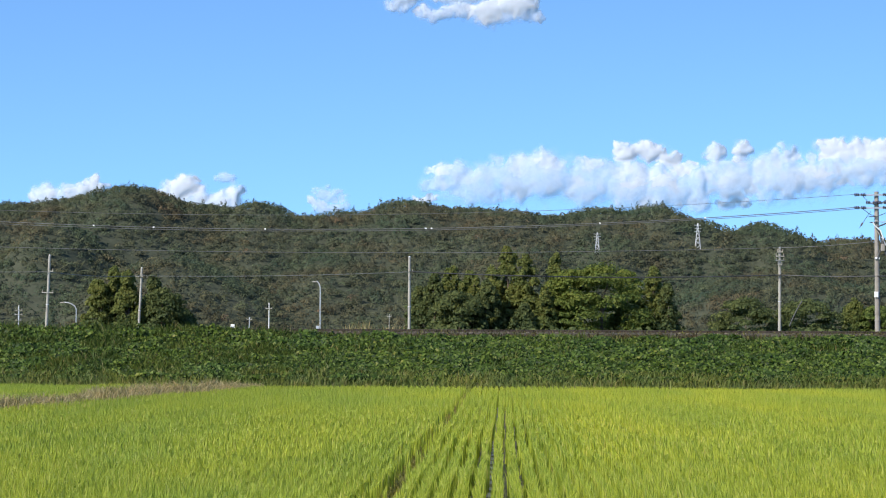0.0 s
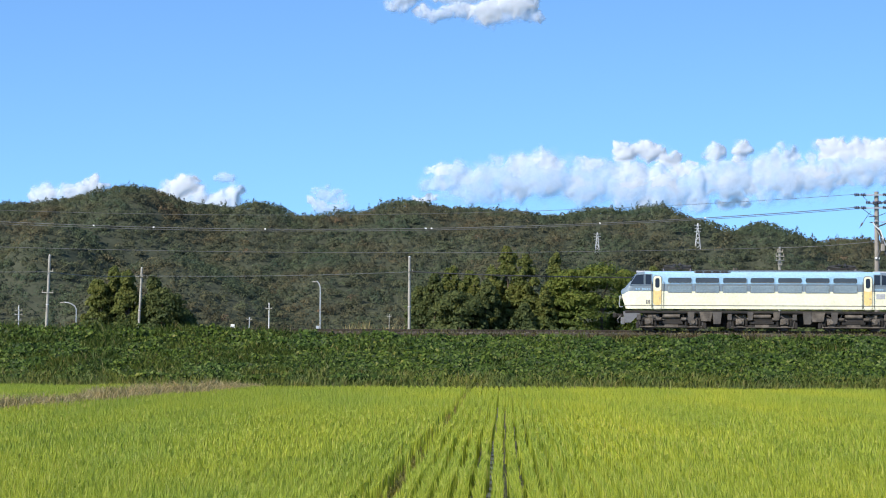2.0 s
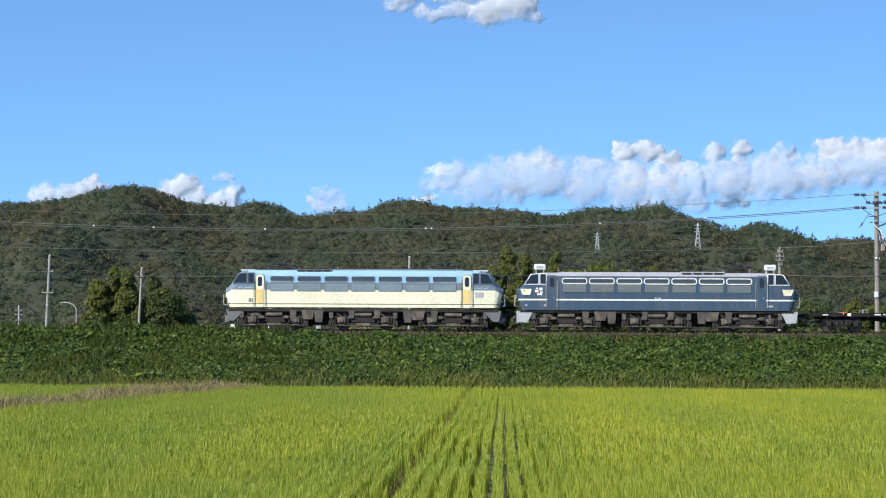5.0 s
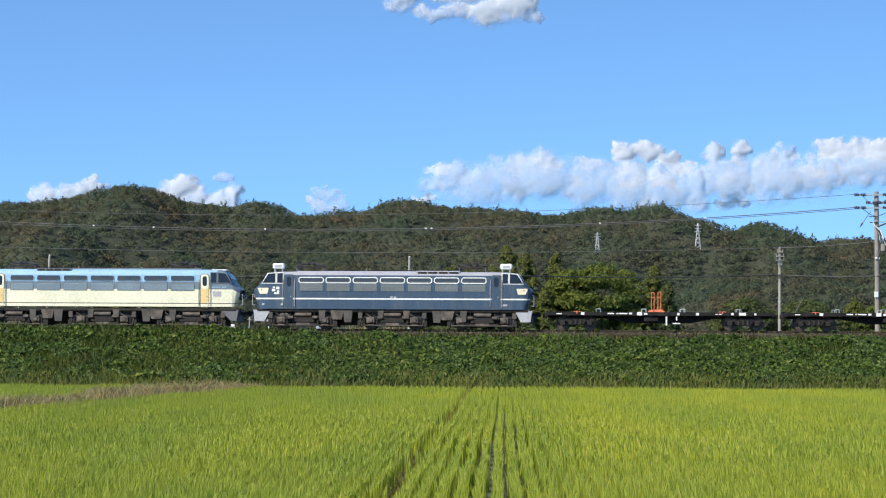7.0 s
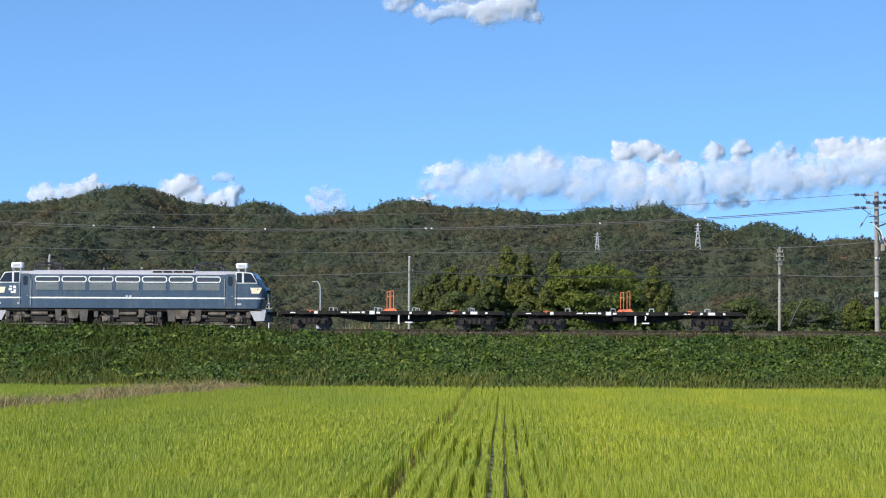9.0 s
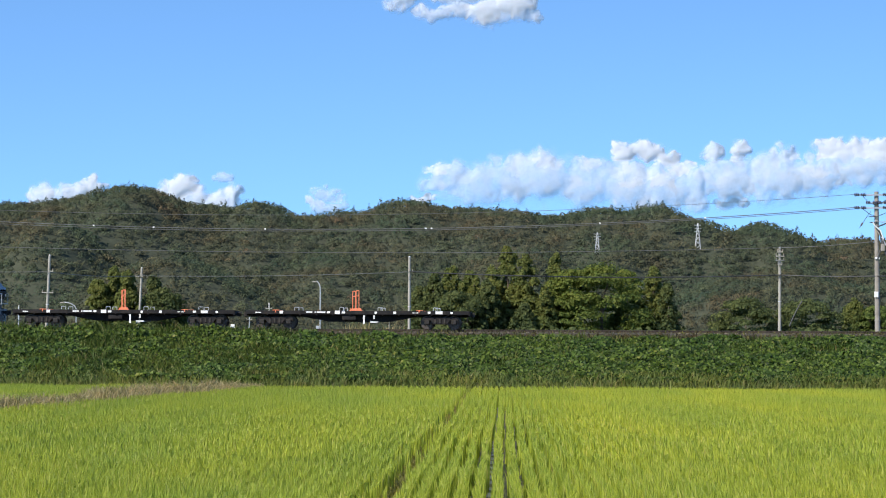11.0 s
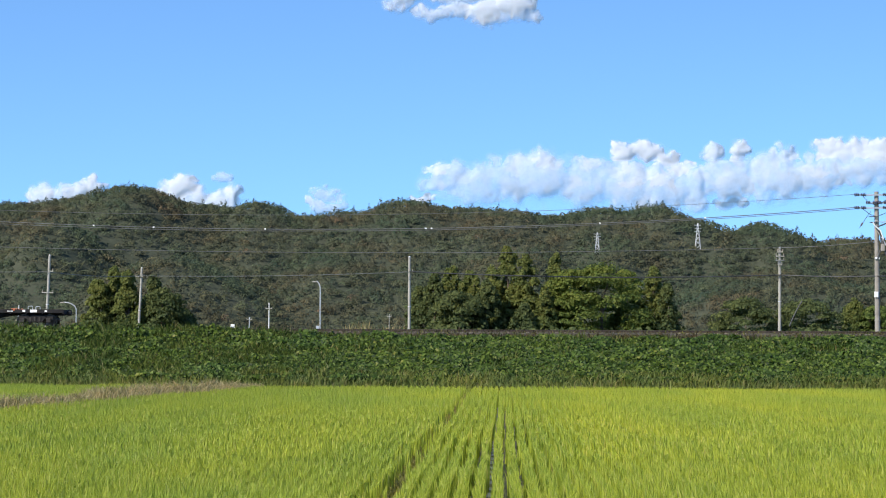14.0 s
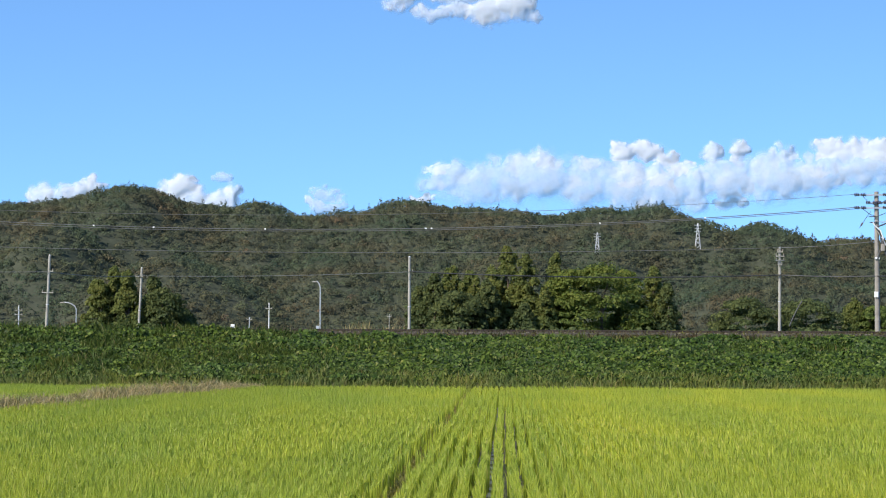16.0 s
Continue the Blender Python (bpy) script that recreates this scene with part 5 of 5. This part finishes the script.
                box(bm, -x0 - 0.10, -x0, min(ya, yb), max(ya, yb), 2.50, 2.58)
            part("number_bars", bm, P_sky, loco, "plain white bars in place of a number")
            bm = bmesh.new()
            rounded(bm, 7.14, 7.70, 1.95, 2.28, face + 0.008, 0.02, 0.03, side)
            part("access_panel", bm, P_skirt, loco, "grey access panel")
            bm = bmesh.new()
            for k in range(3):
                ya, yb = side * (face - 0.05), side * (face + 0.006)
                box(bm, -7.35 + k * 0.1, -7.28 + k * 0.1, min(ya, yb), max(ya, yb), 1.6, 1.85)
            part("emblem", bm, P_grey, loco, "faint grey emblem of plain bars")
    # fronts
    for end in (-1, 1):
        x = end * L
        for side in (-1, 1):
            bm = bmesh.new()
            pts = [(L - 0.62, 0.06, 3.03), (L - 0.62, 1.24, 3.03), (L - 0.93, 1.22, 3.40), (L - 0.93, 0.06, 3.46)]
            out = Vector((end * 0.05, 0, 0.045))
            top = [bm.verts.new(Vector((end * px, side * py, pz)) + out) for px, py, pz in pts]
            low = [bm.verts.new(Vector((end * px, side * py, pz)) - out) for px, py, pz in pts]
            bm.faces.new(top)
            for i in range(4):
                bm.faces.new((top[i], low[i], low[(i + 1) % 4], top[(i + 1) % 4]))
            bmesh.ops.recalc_face_normals(bm, faces=bm.faces)
            part("windscreen", bm, G_dark, loco, "raked dark windscreen")
            bm = bmesh.new()
            bar(bm, (x - end * 0.2, side * 0.62, 1.98), (x + end * 0.02, side * 0.62, 1.98), 0.13, 0.11, 14)
            lamp = part("headlight", bm, P_grey, loco)
            bm = bmesh.new()
            bar(bm, (x + end * 0.015, side * 0.62, 1.98), (x + end * 0.035, side * 0.62, 1.98), 0.095, 0.08, 14)
            part("lens", bm, P_lens, lamp)
            bm = bmesh.new()
            y = side * 0.92
            bar(bm, (x + end * 0.1, y, 1.42), (x + end * 0.1, y, 2.1), 0.022, 0.022, 6)
            for z in (1.42, 2.1):
                bar(bm, (x + end * 0.1, y, z), (x - end * 0.1, y, z), 0.02, 0.02, 6)
            bar(bm, (x + end * 0.1, y, 1.45), (x + end * 0.1, 0, 1.45), 0.02, 0.02, 6)
            part("handrail", bm, M_steel, loco)
            # skirt wing in front of the first wheels
            bm = bmesh.new()
            prof = [(L - 0.12, 1.12), (L - 1.35, 1.12), (L - 0.62, 0.42), (L - 0.25, 0.40)] if not blue else [(L + 0.0, 1.12), (L - 1.1, 1.12), (L - 0.72, 0.38), (L - 0.1, 0.40)]
            a = [bm.verts.new((end * px, side * 1.28, pz)) for px, pz in prof]
            b = [bm.verts.new((end * px, side * 0.5, pz)) for px, pz in prof]
            bm.faces.new(a)
            bm.faces.new(b)
            for i in range(4):
                bm.faces.new((a[i], b[i], b[(i + 1) % 4], a[(i + 1) % 4]))
            bmesh.ops.recalc_face_normals(bm, faces=bm.faces)
            part("skirt", bm, P_grey if not blue else P_skirt, loco, "grey snow skirt" if not blue else "pale grey snow skirt")
        bm = bmesh.new()
        pts = [(L - 0.02, 2.26), (L + 0.015, 2.20), (L - 0.22, 1.56), (L - 0.34, 1.56)]
        row0 = [bm.verts.new((end * px, -0.98, pz)) for px, pz in pts]
        row1 = [bm.verts.new((end * px, 0.98, pz)) for px, pz in pts]
        bm.faces.new(row0)
        bm.faces.new(row1)
        for i in range(4):
            bm.faces.new((row0[i], row1[i], row1[(i + 1) % 4], row0[(i + 1) % 4]))
        bmesh.ops.recalc_face_normals(bm, faces=bm.faces)
        part("lamp_recess", bm, P_under, loco, "dark recess round the headlights")
        bm = bmesh.new()
        box(bm, min(x - end * 0.25, x + end * 0.02), max(x - end * 0.25, x + end * 0.02), -0.95, 0.95, 0.30, 0.75, 0.04)
        part("plough", bm, P_grey, loco)
        coupler(end, x - end * 0.1, loco)
        for y in (-0.5, 0.45):
            bm = bmesh.new()
            bar(bm, (x + end * 0.02, y, 0.85), (x + end * 0.22, y, 0.62), 0.035, 0.035, 8)
            bar(bm, (x + end * 0.22, y, 0.62), (x + end * 0.16, y, 0.40), 0.035, 0.035, 8)
            part("brake_hose", bm, M_wire, loco)
        if blue:
            bm = bmesh.new()
            cx = 7.22 if end > 0 else -7.44
            box(bm, cx - 0.38, cx + 0.38, -0.34, 0.34, 3.76, 4.13, 0.09)
            unit = part("air_conditioner", bm, M_white, loco, "white roof air conditioner on short legs")
            bm = bmesh.new()
            for dx in (-0.24, 0.24):
                for dy in (-0.28, 0.28):
                    bar(bm, (cx + dx, dy, 3.45), (cx + dx, dy, 3.8), 0.04, 0.04, 6)
            part("legs", bm, M_steel, unit)
            bm = bmesh.new()
            box(bm, cx - 0.22, cx + 0.22, -0.355, -0.33, 3.88, 4.02)
            part("grille", bm, M_steel, unit)
        else:
            bm = bmesh.new()
            box(bm, min(end * 7.0, end * 7.95), max(end * 7.0, end * 7.95), -0.6, 0.6, 3.58, 3.72, 0.05)
            part("air_conditioner", bm, M_steel, loco, "flat grey roof air conditioner")
    # roof equipment
    bm = bmesh.new()
    if blue:
        box(bm, -6.2, 1.6, -0.75, 0.75, 3.50, 3.62, 0.05)
        box(bm, 1.5, 4.3, -1.32, 1.32, 3.42, 3.64, 0.03)
    else:
        box(bm, -2.1, 6.4, -0.95, 0.95, 3.60, 3.755, 0.05)
        box(bm, -4.3, -2.0, -1.25, 1.25, 3.50, 3.72, 0.05)
    deck = part("roof_deck", bm, P_lilac if blue else P_roof, loco)
    for k in range(4):
        x0 = (1.62 + k * 0.67) if blue else (-4.2 + k * 0.535)
        w = 0.58 if blue else 0.43
        for side in (-1, 1):
            bm = bmesh.new()
            ya, yb = side * 1.22, side * (1.335 if blue else 1.275)
            box(bm, x0, x0 + w, min(ya, yb), max(ya, yb), crown - 0.11, crown + 0.01)
            part("vent_grille", bm, P_under, deck, "dark vent grille")
    for cx in (-5.35, 5.1):
        pantograph(cx, 3.66, loco, True)
    bm = bmesh.new()
    bar(bm, (-1.75, -0.2, crown - 0.04), (-1.75, -0.2, crown + 0.24), 0.08, 0.06, 8)
    bar(bm, (-1.55, 0.2, crown - 0.04), (-1.55, 0.2, crown + 0.26), 0.08, 0.06, 8)
    part("lightning_arrester", bm, P_box, loco)
    bm = bmesh.new()
    bar(bm, (-4.2, 0.1, crown + 0.12), (4.2, 0.1, crown + 0.12), 0.025, 0.025, 6)
    for xx in (-3, -1, 1, 3):
        bar(bm, (xx, 0.1, crown - 0.04), (xx, 0.1, crown + 0.12), 0.035, 0.03, 6)
    part("roof_busbar", bm, P_under, loco)
    # running gear and boxes between the bogies
    for cx in (-5.75, 0.0, 5.75):
        loco_bogie(cx, loco)
    for side in (-1, 1):
        for cx, w, z0, tone in ((-2.85, 0.30, 0.34, P_pillar), (2.85, 0.30, 0.34, P_pillar), (-3.55, 0.42, 0.52, P_box), (3.5, 0.46, 0.50, P_box), (-4.5, 0.22, 0.40, P_pillar), (4.55, 0.22, 0.40, P_pillar), (-0.75, 0.2, 0.6, P_pillar), (0.9, 0.22, 0.6, P_box)):
            bm = bmesh.new()
            a = [(cx - w, 1.10), (cx + w, 1.10), (cx + w * 0.72, z0), (cx - w * 0.72, z0)]
            f0 = [bm.verts.new((px, side * 1.31, pz)) for px, pz in a]
            f1 = [bm.verts.new((px, side * 1.0, pz)) for px, pz in a]
            bm.faces.new(f0)
            bm.faces.new(f1)
            for i in range(4):
                bm.faces.new((f0[i], f1[i], f1[(i + 1) % 4], f0[(i + 1) % 4]))
            bmesh.ops.recalc_face_normals(bm, faces=bm.faces)
            part("equipment_box", bm, tone, loco)
        for cx in (-3.2, 3.05, -6.9, 6.9):
            bm = bmesh.new()
            bar(bm, (cx - 0.32, side * 1.05, 0.8), (cx + 0.32, side * 1.05, 0.8), 0.17, 0.17, 14)
            part("air_tank", bm, P_box, loco)
        bm = bmesh.new()
        bar(bm, (-7.6, side * 1.22, 1.0), (7.6, side * 1.22, 1.0), 0.025, 0.025, 6)
        part("air_pipe", bm, P_box, loco)
    for ob in loco.children:
        if not ob.name.startswith("bogie_frame"):
            ob.location.z = 0.08   # the body rides on its springs
    return loco


def flat_wagon(label):
    w = new("flat_wagon")
    tagged(w, label, "freight wagon", "train on the embankment")
    H = 7.15
    for side in (-1, 1):
        bm = bmesh.new()
        y = side * 1.22
        box(bm, -H, H, y - 0.05, y + 0.05, 0.86, 1.10, 0.015)
        part("side_sill", bm, P_black, w, "black steel side sill")
        # deep fish-bellied girder
        bm = bmesh.new()
        prof = [(-4.5, 0.88), (-1.9, 0.40), (1.9, 0.40), (4.5, 0.88)]
        f0 = [bm.verts.new((px, side * 0.62, pz)) for px, pz in prof]
        f1 = [bm.verts.new((px, side * 0.50, pz)) for px, pz in prof]
        bm.faces.new(f0)
        bm.faces.new(f1)
        for i in range(4):
            bm.faces.new((f0[i], f1[i], f1[(i + 1) % 4], f0[(i + 1) % 4]))
        bmesh.ops.recalc_face_normals(bm, faces=bm.faces)
        part("girder", bm, P_black, w, "deep bellied black girder")
        for k in range(12):
            x = -5.8 + k * 1.055
            bm = bmesh.new()
            box(bm, x - 0.03, x + 0.03, min(side * 0.5, side * 1.28), max(side * 0.5, side * 1.28), 0.80, 1.06)
            part("cross_bearer", bm, P_black, w)
        # white stencil bars and squares
        y = side * 1.272
        for x0, x1, z0, z1 in ((-6.55, -6.2, 0.94, 1.0), (-5.0, -4.75, 0.9, 1.08), (-3.3, -2.9, 0.96, 1.04), (-2.75, -2.05, 0.96, 1.04), (-1.95, -1.75, 0.94, 1.06), (-1.45, -1.12, 0.88, 1.10), (-1.0, -0.78, 0.92, 1.05),
                               (1.1, 1.25, 0.90, 1.05), (2.3, 2.48, 0.90, 1.06), (3.5, 3.9, 0.95, 1.0), (4.5, 4.68, 0.92, 1.06), (5.0, 5.45, 0.90, 1.08), (5.95, 6.1, 0.92, 1.04)):
            bm = bmesh.new()
            box(bm, x0, x1, min(y, y + side * 0.006), max(y, y + side * 0.006), z0, z1)
            part("stencil_mark", bm, M_white, w, "white stencilled mark as plain bar")
        for cx in (-5.25, 3.95):
            bm = bmesh.new()
            box(bm, cx - 0.03, cx + 0.03, min(side * 1.2, side * 1.29), max(side * 1.2, side * 1.29), 0.98, 1.12, 0.01)
            box(bm, cx - 0.2, cx + 0.24, min(side * 0.9, side * 1.29), max(side * 0.9, side * 1.29), 1.10, 1.14, 0.01)
            part("container_lock", bm, P_orange, w, "orange container lock")
        for x0, z0, z1, t in ((0.37, 0.10, 0.72, 0.10), (1.02, 0.42, 0.72, 0.08)):
            bm = bmesh.new()
            box(bm, x0, x0 + t, min(side * 1.16, side * 1.24), max(side * 1.16, side * 1.24), z0 + 0.15, z1 + 0.1)
            part("brake_lever", bm, M_white, w, "white painted brake lever")
        bm = bmesh.new()
        box(bm, 0.82, 1.30, min(side * 1.16, side * 1.24), max(side * 1.16, side * 1.24), 0.34, 0.42)
        part("foot_step", bm, M_white, w)
        bm = bmesh.new()
        box(bm, -1.0, -0.1, min(side * 0.7, side * 1.15), max(side * 0.7, side * 1.15), 0.5, 0.82, 0.04)
        part("brake_reservoir", bm, P_black, w)
        for z in (1.25,):
            for x in (-3.9, -1.0, 1.45, 5.0):
                bm = bmesh.new()
                for ux in (-0.14, 0.14):
                    bar(bm, (x + ux, side * 1.2, 1.08), (x + ux, side * 1.2, 1.30), 0.02, 0.02, 6)
                bar(bm, (x - 0.14, side * 1.2, 1.30), (x + 0.14, side * 1.2, 1.30), 0.02, 0.02, 6)
                part("stanchion", bm, M_steel, w)
    bm = bmesh.new()
    box(bm, -H, H, -1.2, 1.2, 1.02, 1.06)
    part("deck_plate", bm, P_black, w, "dark steel deck")
    bm = bmesh.new()
    box(bm, -7.0, 7.0, -0.22, 0.22, 0.70, 1.02)
    part("centre_sill", bm, P_black, w)
    # orange end stand
    for side in (-1, 1):
        bm = bmesh.new()
        sx = -0.22 - 0.2 * side
        for d2 in (-0.09, 0.09):
            bar(bm, (sx + d2, side * 0.95, 1.10), (sx + d2, side * 0.95, 2.38), 0.026, 0.026, 6)
        for z in (2.38, 2.05):
            bar(bm, (sx - 0.09, side * 0.95, z), (sx + 0.09, side * 0.95, z), 0.026, 0.026, 6)
        part("stand_post", bm, P_orange, w, "orange tubular stand")
        bm = bmesh.new()
        box(bm, sx - 0.32, sx + 0.32, side * 0.95 - 0.12, side * 0.95 + 0.12, 1.08, 1.16, 0.02)
        box(bm, sx - 0.24, sx + 0.24, side * 0.95 - 0.10, side * 0.95 + 0.10, 1.15, 1.26, 0.02)
        part("stand_base", bm, P_orange, w, "orange stand foot")
    bm = bmesh.new()
    bar(bm, (-0.02, -0.95, 1.22), (-0.42, 0.95, 1.22), 0.05, 0.05, 6)
    part("stand_tie", bm, P_orange, w)
    for end in (-1, 1):
        bm = bmesh.new()
        box(bm, end * H - 0.05, end * H + 0.05, -1.25, 1.25, 0.80, 1.08)
        part("headstock", bm, P_black, w)
        coupler(end, end * (H - 0.32), w, 0.86)
        bm = bmesh.new()
        bar(bm, (end * (H - 0.1), -1.1, 0.9), (end * (H - 0.1), -1.1, 0.4), 0.02, 0.02, 6)
        bar(bm, (end * (H - 0.1), -1.1, 0.4), (end * (H - 0.5), -1.1, 0.4), 0.02, 0.02, 6)
        part("shunter_step", bm, P_black, w)
        cx = end * 5.3
        bm = bmesh.new()
        for side in (-1, 1):
            y = side * 0.98
            pts = [(-1.15, 0.50), (-0.62, 0.58), (-0.42, 0.32), (0.42, 0.32), (0.62, 0.58), (1.15, 0.50), (1.15, 0.68), (0.7, 0.79), (-0.7, 0.79), (-1.15, 0.68)]
            f0 = [bm.verts.new((cx + px, y + 0.07, pz)) for px, pz in pts]
            f1 = [bm.verts.new((cx + px, y - 0.07, pz)) for px, pz in pts]
            bm.faces.new(f0)
            bm.faces.new(f1)
            for i in range(len(pts)):
                j = (i + 1) % len(pts)
                bm.faces.new((f0[i], f1[i], f1[j], f0[j]))
        box(bm, cx - 0.25, cx + 0.25, -1.0, 1.0, 0.5, 0.82)
        bmesh.ops.recalc_face_normals(bm, faces=bm.faces)
        fr = part("bogie_frame", bm, P_black, w, "black cast bogie side frame")
        for side in (-1, 1):
            for wx in (-0.86, 0.86):
                bm = bmesh.new()
                box(bm, cx + wx - 0.16, cx + wx + 0.16, side * 1.0 - 0.12, side * 1.0 + 0.12, 0.30, 0.60, 0.04)
                part("axle_box", bm, P_under, fr)
            for dx in (-0.3, 0.0, 0.3):
                bm = bmesh.new()
                bar(bm, (cx + dx, side * 1.0, 0.38), (cx + dx, side * 1.0, 0.66), 0.10, 0.10, 8)
                part("coil_spring", bm, P_under, fr)
        for wx in (-0.86, 0.86):
            wheelset(cx + wx, 0.43, fr)
    for ob in w.children:
        if not ob.name.startswith("bogie_frame"):
            ob.location.z = 0.06
    return w


wheels = []
OFFSETS = [0.0, 18.68, 35.70, 50.77]
vehicles = [locomotive("cream", "cream and light blue electric locomotive with tan cab doors"),
            locomotive("blue", "dark blue electric locomotive with thin white stripe"),
            flat_wagon("empty black flat wagon with an orange stand"),
            flat_wagon("empty black flat wagon at the end of the train")]

HEADING = math.degrees(math.atan2(-SKEW, 1))


def run(t):
    """Metres along the track of the leading locomotive's middle at t seconds."""
    u = t / 8 - 1
    return -30.3894 + u * (-68.116 + u * (-2.1987 + u * (-0.5348 + u * 1.8137)))


def motions():
    for ob, x, z in clouds:
        walk(ob, [(0.0, pose(x, CLOUD_Y, z)), (SECONDS, pose(x - 4.0, CLOUD_Y, z + 0.5))])
    for ob, off in zip(vehicles, OFFSETS):
        walk(ob, [(k / 2, pose(*on_track(run(k / 2) + off, 0, RAIL_Z), 0, 0, HEADING)) for k in range(33)])
    for ob, x, r in wheels:
        walk(ob, [(k / 15, pose(x, 0, r, 0, math.degrees(run(k / 15) / r), 0)) for k in range(241)])


motions()
